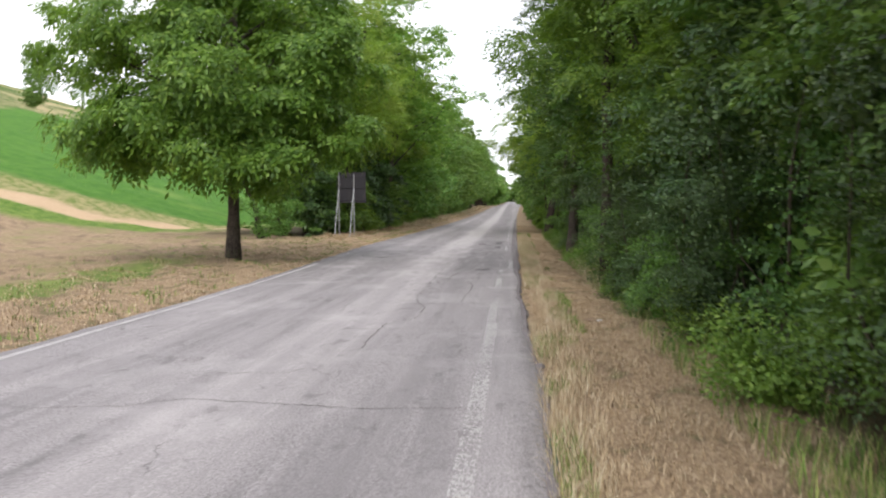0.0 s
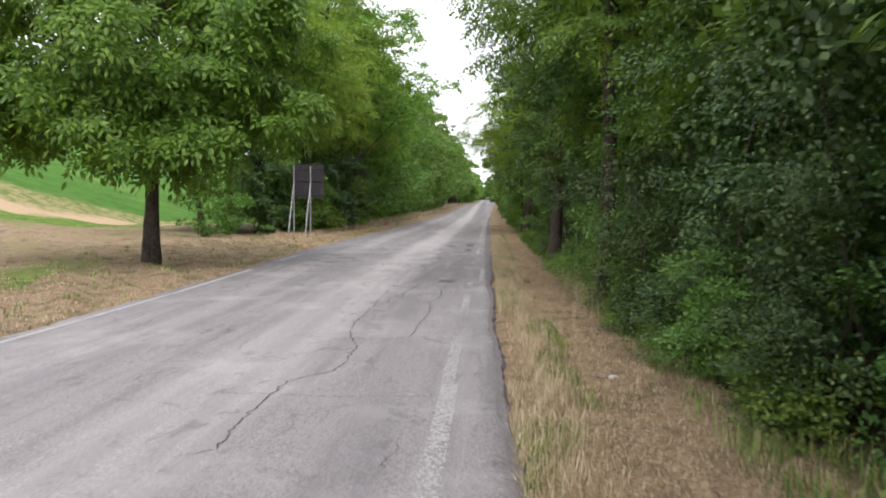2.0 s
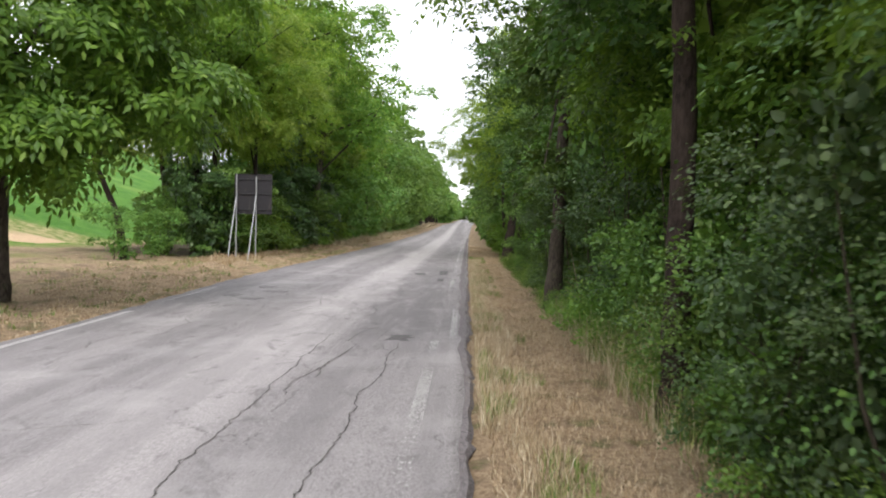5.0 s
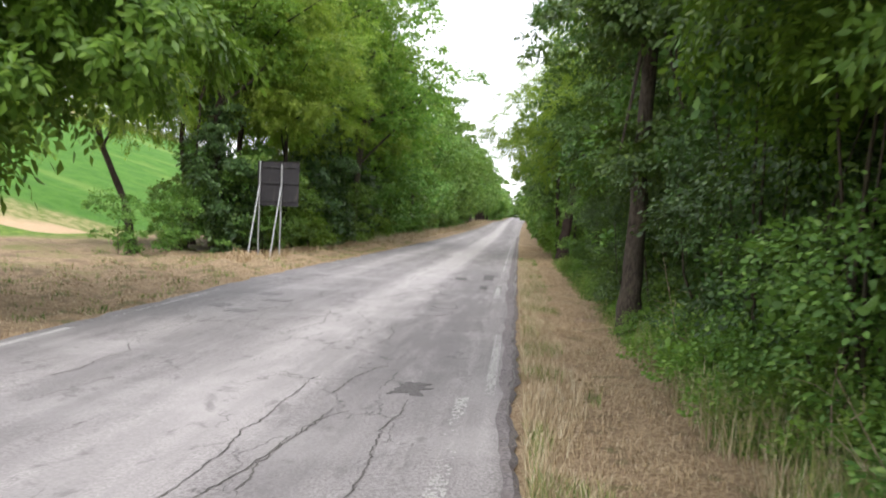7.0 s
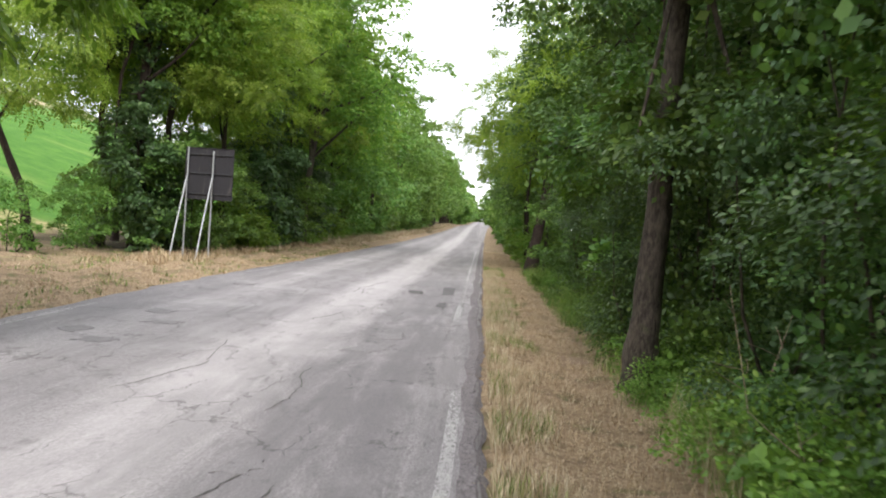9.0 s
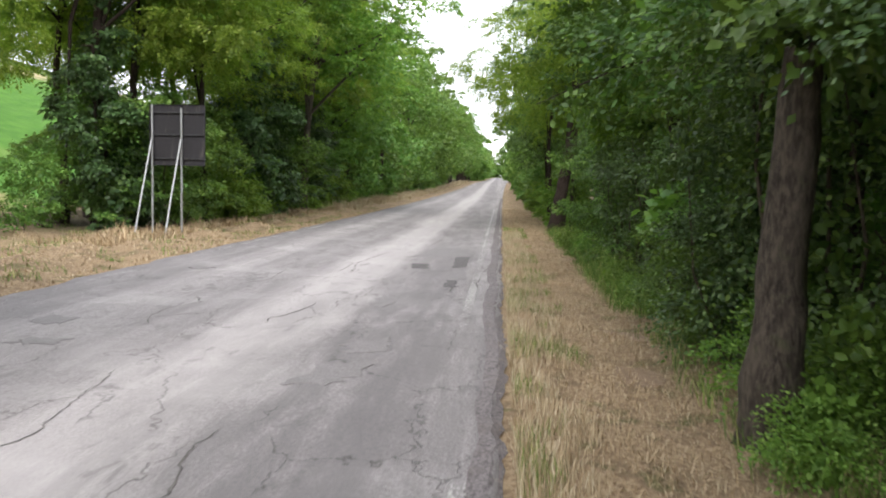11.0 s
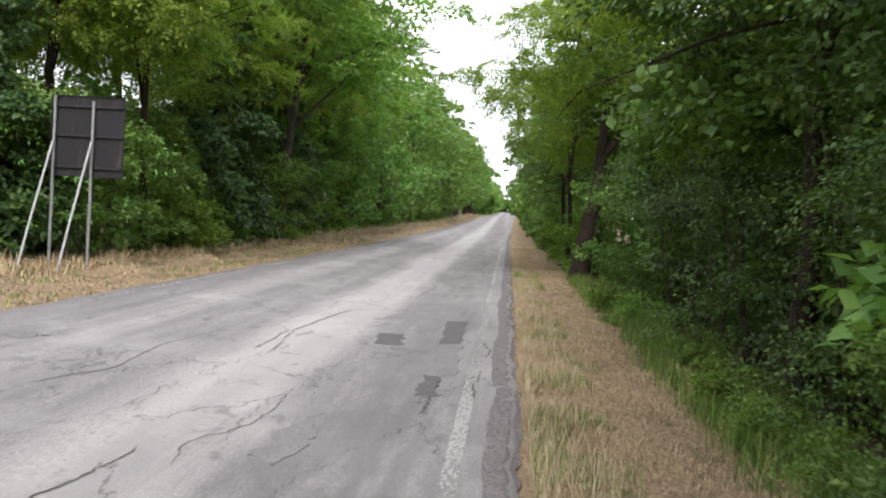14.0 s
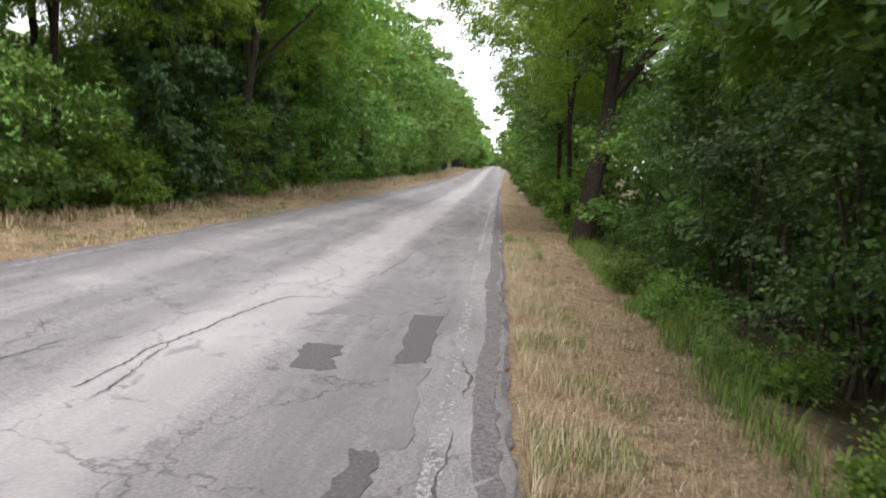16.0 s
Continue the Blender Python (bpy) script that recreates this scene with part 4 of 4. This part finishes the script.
for i, y in enumerate(np.arange(66, 205, 5.2)):
    again(far_a if i % 2 else far_b, -8.7 + float(bend(y)) + rng.normal(0, 0.5), y + rng.normal(0, 0.7), rng.uniform(0, 360), rng.uniform(1.05, 1.35))
    again(far_b if i % 3 else far_a, 3.5 + float(bend(y)) + rng.normal(0, 0.4), y + 2.2 + rng.normal(0, 0.7), rng.uniform(0, 360), rng.uniform(0.85, 1.1))
for i, y in enumerate(np.arange(-6, 66, 4.5)):
    again(far_a if i % 2 else far_b, 8.2 + rng.normal(0, 0.7), y, rng.uniform(0, 360), rng.uniform(0.95, 1.2))
def shrub(name, label, group, seed, blobs, twigs, per, kind, size, material, droop, stems):
    rng = np.random.default_rng(seed)
    root = tagged(new(name), label, "shrub", group)
    b = np.array(blobs, float)
    for i in range(stems):
        c = b[i % len(b)]
        foot = np.array([rng.normal(0, 0.15), rng.normal(0, 0.15), 0.0])
        end = c[:3] + rng.normal(0, 0.3, 3) * c[3:6]
        part("stem", tube("stem", [foot, (foot + end) / 2 + rng.normal(0, 0.1, 3), end], [0.022, 0.016, 0.006], BARK_TWIG, 5, 0.05, seed * 9 + i), root)
    part("foliage", crown_mesh("foliage", seed, blobs, twigs, per, kind, size, material, droop, 0.3, 0.28), root)
    return root


HEDGE = "shrubs along the wood edge"
shrubs = [
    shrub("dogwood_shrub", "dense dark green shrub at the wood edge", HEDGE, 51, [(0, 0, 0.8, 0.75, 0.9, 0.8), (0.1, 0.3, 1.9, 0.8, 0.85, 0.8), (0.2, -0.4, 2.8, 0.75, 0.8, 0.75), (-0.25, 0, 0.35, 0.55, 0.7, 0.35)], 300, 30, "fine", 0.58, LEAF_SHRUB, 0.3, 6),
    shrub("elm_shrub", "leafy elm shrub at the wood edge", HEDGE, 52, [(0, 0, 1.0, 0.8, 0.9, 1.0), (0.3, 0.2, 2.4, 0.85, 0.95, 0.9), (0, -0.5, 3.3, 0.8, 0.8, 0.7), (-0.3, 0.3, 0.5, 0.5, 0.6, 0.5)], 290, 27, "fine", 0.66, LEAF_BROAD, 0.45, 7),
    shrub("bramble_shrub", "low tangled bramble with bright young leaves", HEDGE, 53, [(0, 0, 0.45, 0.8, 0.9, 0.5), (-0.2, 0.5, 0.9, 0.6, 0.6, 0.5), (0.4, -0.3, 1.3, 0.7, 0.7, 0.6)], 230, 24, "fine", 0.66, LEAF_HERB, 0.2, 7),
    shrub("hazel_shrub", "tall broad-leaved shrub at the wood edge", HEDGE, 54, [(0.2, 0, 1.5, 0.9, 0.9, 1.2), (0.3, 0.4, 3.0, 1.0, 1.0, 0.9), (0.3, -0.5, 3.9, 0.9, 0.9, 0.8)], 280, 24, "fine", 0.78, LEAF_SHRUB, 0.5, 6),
]
rng = np.random.default_rng(91)
first = [True] * 4


def plant(i, x, y, turn, s):
    if first[i]:
        first[i] = False
        return stand(shrubs[i], x, y, turn, s)
    return again(shrubs[i], x, y, turn, s)


order = [0, 3, 1, 0, 2, 1, 0, 3, 1, 2, 0, 1]
for k, y in enumerate(np.arange(0.2, 42, 1.45)):
    i = order[k % 12]
    if i == 2 and y > 30:
        i = 1
    if 14.2 < y < 17.6:
        i = 2
    plant(i, 2.58 + (0.1 if i == 2 else 0.05) + 0.5 * float(smooth(25, 31, y)) + 0.3 * (1 - float(smooth(8, 11, y))) + rng.normal(0, 0.12), y + rng.normal(0, 0.2), rng.uniform(0, 360), rng.uniform(0.8, 1.05))
herb = shrub("nettle_patch", "low bright green nettles and young herbs", "herbs at the wood foot", 57, [(0, 0, 0.22, 0.45, 0.5, 0.24), (0.2, 0.3, 0.4, 0.4, 0.4, 0.28)], 130, 24, "fine", 0.6, LEAF_NETTLE, 0.1, 5)
stand(herb, 2.2, 18.6, 30, 0.9)
for y in (1.6, 5.2, 8.2, 11.6, 12.6, 15.2, 17.4, 19.4, 20.2, 21.2, 23.6, 25.0, 28.3, 29.4, 31.0, 33.5, 36.0, 38.4):
    again(herb, 2.22 + rng.normal(0, 0.08), y + rng.normal(0, 0.2), rng.uniform(0, 360), rng.uniform(0.55, 0.95))
for x, y, s in ((2.0, 12.7, 0.62), (2.15, 11.8, 0.7), (2.25, 10.7, 0.66), (2.2, 9.6, 0.6), (2.3, 8.6, 0.62), (2.25, 14.3, 0.6), (2.35, 26.2, 0.7), (2.3, 27.6, 0.6)):
    again(shrubs[0 if s > 0.61 else 2], x, y, rng.uniform(0, 360), s)
for x, y, s in ((1.98, 21.6, 0.6), (1.95, 23.0, 0.55), (2.1, 20.6, 0.8)):
    again(herb, x, y, rng.uniform(0, 360), s)


for x, y, s in ((2.15, 19.6, 1.0), (2.35, 19.0, 1.15), (2.05, 20.4, 0.85), (2.35, 20.2, 1.1), (2.3, 18.0, 1.0), (2.45, 17.3, 1.0), (2.35, 21.4, 0.9), (2.45, 16.5, 0.9)):
    again(herb, x, y, rng.uniform(0, 360), s)
sapling = shrub("robinia_sapling", "young robinia with feathery sprays leaning out of the wood", "saplings at the wood edge", 58, [(0.1, 0, 2.6, 0.7, 0.8, 0.4), (-0.3, 0.3, 3.3, 0.7, 0.8, 0.45), (0.3, -0.3, 1.8, 0.6, 0.6, 0.4), (0, 0, 4.1, 0.7, 0.7, 0.5)], 130, 9, "robinia", 1.25, LEAF_WALNUT, 0.35, 4)
stand(sapling, 2.75, 17.6, 20, 1.0)
for x, y, turn, s in ((2.9, 16.2, 130, 0.95), (2.85, 19.2, 250, 0.8), (2.8, 11.8, 300, 0.9), (3.0, 33.6, 60, 1.0)):
    again(sapling, x, y, turn, s)


def dead_stem(x, y, height, lean, seed):
    """A bare dry stem with a few side twigs."""
    rng = np.random.default_rng(seed)
    root = tagged(new("dead_stem"), "bare dry tan stem among the shrubs", "stem", "dry stems at the wood edge")
    top = np.array([lean[0], lean[1], height])
    main = [np.zeros(3), top * 0.5 + rng.normal(0, 0.04, 3), top]
    part("stem", tube("stem", main, [0.007, 0.005, 0.002], DRY_WOOD, 5, 0.05, seed), root)
    for i in range(4):
        f = rng.uniform(0.3, 0.9)
        a = top * f
        b = a + np.array([rng.normal(0, 0.16), rng.normal(0, 0.16), rng.uniform(0.05, 0.25)])
        part("twig", tube("twig", [a, (a + b) / 2 + rng.normal(0, 0.02, 3), b], [0.0035, 0.003, 0.0015], DRY_WOOD, 4, 0.05, seed + i), root)
    return stand(root, x, y)


for i, (x, y, h, l) in enumerate(((2.0, 20.3, 1.3, (-0.25, 0.1)), (2.1, 20.9, 1.1, (0.2, -0.1)), (1.95, 19.4, 0.7, (-0.2, -0.2)), (2.05, 15.6, 0.9, (-0.3, 0.1)), (2.1, 16.6, 1.0, (0.1, 0.2)))):
    dead_stem(x, y, h, l, 700 + 9 * i)
# shares the haze-lifted green, which makes up for light missing on the left
low_shrub = shrub("field_shrub", "leafy shrub at the foot of the tree line", "shrubs along the tree line", 61, [(0, 0, 0.9, 1.1, 1.2, 1.0), (0.2, 0.3, 2.2, 1.1, 1.2, 1.0), (-0.4, -0.2, 0.5, 0.9, 0.9, 0.5)], 170, 20, "broad", 1.2, LEAF_HAZED, 0.35, 4)
stand(low_shrub, -9.4, 39.2, 0, 0.9)
bright_shrub = shrub("field_shrub", "bright green young shrub below the trees", "shrubs along the tree line", 62, [(0, 0, 0.8, 1.0, 1.1, 0.9), (0.3, 0.4, 1.7, 0.8, 0.9, 0.8), (-0.4, -0.3, 0.5, 0.8, 0.8, 0.5)], 160, 18, "broad", 1.25, LEAF_BRIGHT, 0.3, 4)
stand(bright_shrub, -8.5, 44.2, 0, 0.8)
far_shrub = shrub("field_shrub", "distant shrub at the roadside", "shrubs along the tree line", 63, [(0, 0, 0.9, 1.1, 1.2, 1.0), (0.2, 0.3, 2.2, 1.1, 1.2, 1.0), (-0.4, -0.2, 0.4, 0.9, 0.9, 0.5)], 150, 16, "broad", 2.1, LEAF_HAZED, 0.35, 2)
stand(far_shrub, 3.2 + float(bend(71)), 71, 0, 1.0)
for k, y in enumerate(np.arange(0.5, 60, 2.6)):
    again(low_shrub, 6.0 + rng.normal(0, 0.25), y, rng.uniform(0, 360), rng.uniform(1.5, 1.8))
for k, y in enumerate(np.arange(1.0, 44, 2.4)):
    again(low_shrub, 4.4 + rng.normal(0, 0.2), y, rng.uniform(0, 360), rng.uniform(1.15, 1.4))
for y in np.arange(40.5, 130, 2.3):
    again(far_shrub if y > 70 else bright_shrub if rng.random() < 0.2 else low_shrub, -8.7 + float(bend(y)) + rng.normal(0, 0.25), y, rng.uniform(0, 360), rng.uniform(0.8, 1.15))
for y in np.arange(45, 130, 2.6):
    again(far_shrub if y > 66 else bright_shrub if rng.random() < 0.4 else low_shrub, 3.0 + float(bend(y)) + rng.normal(0, 0.25), y, rng.uniform(0, 360), rng.uniform(0.75, 1.1))
for y in np.arange(41.0, 76, 3.6):
    again(low_shrub, -10.0 + rng.normal(0, 0.3), y, rng.uniform(0, 360), rng.uniform(1.2, 1.6))
for y in np.arange(205, 480, 8.0):
    again(far_shrub, -9.0 + float(bend(y)) + rng.normal(0, 0.4), y + rng.normal(0, 1), rng.uniform(0, 360), rng.uniform(2.6, 3.4))
    again(far_shrub, 4.0 + float(bend(y)) + rng.normal(0, 0.4), y + 3 + rng.normal(0, 1), rng.uniform(0, 360), rng.uniform(2.4, 3.2))
for x in np.arange(-10, 11, 2.6):
    again(far_shrub, x, 487 + rng.normal(0, 1), rng.uniform(0, 360), 2.8)
for x, y, s in ((-10.9, 34.6, 0.6), (-10.2, 36.0, 0.55), (-11.0, 38.6, 0.75), (-11.6, 40.5, 0.9)):
    again(low_shrub, x, y, rng.uniform(0, 360), s)
# scrub on the brow of the hill
for x, y, s in ((-88, 118, 1.3), (-94, 122, 1.6), (-84, 126, 1.4), (-98, 110, 1.8), (-104, 118, 2.0), (-80, 135, 1.5), (-92, 104, 1.3), (-76, 142, 1.6), (-108, 128, 2.2), (-86, 146, 2.0)):
    again(far_a, x, y, rng.uniform(0, 360), s * 0.55)
for x, y, s in ((-60, 86, 0.9), (-64, 92, 1.2), (-57, 94, 0.8), (-68, 98, 1.1), (-72, 104, 1.3), (-62, 104, 0.9)):
    again(far_shrub, x, y, rng.uniform(0, 360), s)


# ---- grass ----
def grass(name, label, seed, count, place, height, width, lean, material):
    rng = np.random.default_rng(seed)
    x, y = place(rng, count)
    n = len(x)
    z = ground_height(x, y) - 0.01
    base = np.stack([x, y, z], 1)
    a = rng.uniform(0, 2 * math.pi, n)
    tilt = np.clip(rng.normal(lean, 0.35, n), 0.05, 1.5)
    h = height * rng.uniform(0.45, 1.3, n)
    out = np.stack([np.cos(a), np.sin(a), np.zeros(n)], 1)
    side = np.stack([-np.sin(a), np.cos(a), np.zeros(n)], 1) * (width * rng.uniform(0.6, 1.3, n))[:, None]
    upv = np.array([0, 0, 1.0])
    mid = base + out * (np.sin(tilt * 0.5) * h * 0.55)[:, None] + upv * (np.cos(tilt * 0.5) * h * 0.55)[:, None]
    tip = mid + out * (np.sin(tilt * 1.15) * h * 0.5)[:, None] + upv * (np.cos(tilt * 1.15) * h * 0.5)[:, None]
    tip[:, 2] = np.maximum(tip[:, 2], z + 0.012)
    verts = np.stack([base - side, base + side, mid + side * 0.8, mid - side * 0.8, tip], 1).reshape(-1, 3)
    k = np.arange(n)[:, None, None] * 5
    faces = (k + np.array([[0, 1, 2], [0, 2, 3], [3, 2, 4]])[None]).reshape(-1, 3)
    return tagged(new(name, tri_mesh(name, verts, faces, material)), label, "grass", kind="stuff")


def strip(x0, x1, y0, y1, power=1.0, clump=0.0):
    def place(rng, count):
        x = x0 + (x1 - x0) * rng.random(count) ** power
        y = rng.uniform(y0, y1, count)
        if clump:
            keep = np.array([noise.noise(Vector((a * 1.6, b * 1.1, 5.0))) > clump for a, b in zip(x, y)])
            x, y = x[keep], y[keep]
        return x + bend(y), y
    return place


grass("dry_grass", "dry mown straw-coloured grass on the right verge", 1, 95000, strip(0.4, 2.2, 0.8, 38), 0.085, 0.0019, 1.3, STRAW)
grass("dry_grass", "taller bleached dry grass along the asphalt edge", 2, 34000, strip(0.36, 0.86, 0.8, 44, 1.5, -0.2), 0.17, 0.0018, 0.75, PALE_STRAW)
grass("green_grass", "green grass tufts among the dry verge", 3, 34000, strip(0.38, 1.0, 0.8, 46, 1.3, 0.1), 0.13, 0.002, 0.7, GRASS)
grass("green_grass", "long green grass at the foot of the wood edge", 4, 20000, strip(1.6, 2.4, 0.5, 46, 0.7, -0.05), 0.24, 0.003, 0.75, GRASS)
grass("dry_grass", "long dry stalks at the foot of the wood edge", 5, 2600, strip(1.75, 2.4, 0.5, 46, 0.8, -0.1), 0.22, 0.003, 0.8, STRAW)
grass("green_grass", "tall mixed grass in a gap of the wood edge", 9, 12000, strip(1.7, 2.6, 13.9, 21.5, 0.8, -0.25), 0.42, 0.0026, 0.8, GRASS)
grass("dry_grass", "dry seed stalks in a gap of the wood edge", 10, 4200, strip(1.6, 2.3, 13.9, 21.5, 0.9, -0.2), 0.45, 0.0018, 0.6, PALE_STRAW)
grass("dry_grass", "dry straw-coloured grass on the left verge", 6, 42000, strip(-10.5, -5.5, 8, 60, 0.8), 0.07, 0.006, 1.2, STRAW)
grass("green_grass", "green grass patches on the left verge", 7, 30000, strip(-12.5, -5.6, 8, 60, 0.8, 0.16), 0.12, 0.006, 0.8, GRASS)
grass("dry_grass", "tall dry grass below the left tree line", 8, 12000, strip(-8.9, -7.1, 34, 90, 0.6, 0.0), 0.22, 0.008, 0.8, STRAW)


grass("dry_grass", "tall dry grass on the far bank of the road", 11, 22000, strip(-8.4, -6.4, 56, 170, 0.7, -0.15), 0.5, 0.008, 1.0, PALE_STRAW)
grass("green_grass", "tall green grass between mown verge and wood", 12, 12000, strip(1.75, 2.35, 29, 46, 0.8, -0.15), 0.3, 0.0028, 0.7, GRASS)


grass("dry_grass", "dry mown straw-coloured grass farther along the verge", 13, 16000, strip(0.4, 2.3, 38, 66), 0.09, 0.004, 1.2, STRAW)


# ---- the traffic sign, seen from behind ----
def box(size, place, turn=None, bevel=0.004):
    bm = bmesh.new()
    bmesh.ops.create_cube(bm, size=1)
    bmesh.ops.scale(bm, vec=size, verts=bm.verts)
    if bevel:
        bmesh.ops.bevel(bm, geom=bm.edges[:], offset=bevel, segments=2, affect="EDGES")
    if turn is not None:
        bmesh.ops.transform(bm, matrix=turn, verts=bm.verts)
    bmesh.ops.translate(bm, vec=place, verts=bm.verts)
    return bm


def bm_part(name, bm, material, parent, label=""):
    me = bpy.data.meshes.new(name)
    bm.to_mesh(me)
    bm.free()
    me.materials.append(material)
    return part(name, me, parent, label)


def road_sign():
    root = tagged(new("traffic_sign"), "large traffic sign on steel posts seen from behind", "sign")
    root.location = (-7.41, 38.23, float(ground_height(np.array(-7.41), np.array(38.23))))
    board = bm_part("board", box((1.36, 0.012, 1.46), (-0.12, 0.06, 2.36), None, 0.003), BOARD_GREY, root, "dark grey back of the sign board")
    for dx in (-0.68, 0.68):
        bm_part("flange", box((0.012, 0.03, 1.46), (-0.12 + dx, 0.048, 2.36), None, 0.002), BOARD_GREY, board)
    for dz in (1.64, 3.08):
        bm_part("flange", box((1.36, 0.03, 0.012), (-0.12, 0.048, dz), None, 0.002), BOARD_GREY, board)
    for z in (1.80, 2.37, 2.90):
        bm_part("channel", box((1.30, 0.035, 0.045), (-0.12, 0.036, z), None, 0.006), CHANNEL, root, "dark steel stiffening channel")
    for x, top in ((0.0, 2.98), (-0.72, 3.06)):
        post = part("post", tube("post", [(x, 0, -0.15), (x, 0, top * 0.5), (x, 0, top)], [0.027] * 3, GALVANISED, 12, 0.0, 3), root, "galvanised steel post")
        part("cap", tube("cap", [(x, 0, top), (x, 0, top + 0.015)], [0.033, 0.02], GALVANISED, 12, 0.0, 4), post)
        for z in (1.80, 2.37, 2.90):
            bm_part("clamp", box((0.09, 0.03, 0.05), (x, 0.008, z), None, 0.006), CHANNEL, root)
        part("brace", tube("brace", [(x, -0.03, 2.25), (x - 0.02, -0.5, 1.1), (x - 0.03, -0.98, -0.1)], [0.022] * 3, GALVANISED, 12, 0.0, 5), root, "slanting galvanised brace")
    return root


road_sign()


# ---- litter on the verge ----
def pebble(name, label, x, y, size, material, seed, category="stone"):
    rng = np.random.default_rng(seed)
    bm = bmesh.new()
    bmesh.ops.create_icosphere(bm, subdivisions=2, radius=1)
    for v in bm.verts:
        v.co *= 1 + 0.25 * noise.noise(v.co * 1.7 + Vector((seed, 0, 0)))
        v.co = Vector((v.co.x * size[0], v.co.y * size[1], v.co.z * size[2]))
    me = bpy.data.meshes.new(name)
    bm.to_mesh(me)
    bm.free()
    me.materials.append(material)
    ob = tagged(new(name, me), label, category)
    ob.location = (x, y, float(ground_height(np.array(x), np.array(y))) + size[2] * 0.4)
    ob.rotation_euler = (0, 0, rng.uniform(0, 6))
    return ob


pebble("stone", "pale flat stone lying in dry grass", 1.28, 9.95, (0.05, 0.035, 0.02), STONE, 3)
pebble("soil_mound", "flattened mound of dark dry soil", 1.2, 10.1, (0.16, 0.10, 0.012), SOIL, 5, "soil")
pebble("stone", "small pale stone on the asphalt", -0.72, 26.1, (0.035, 0.03, 0.02), STONE, 8)
pebble("soil_mound", "flattened mound of dark dry soil", 1.35, 25.2, (0.25, 0.4, 0.015), SOIL, 6, "soil")
pebble("soil_mound", "flattened mound of dry soil", 1.5, 27.0, (0.2, 0.4, 0.015), SOIL, 7, "soil")
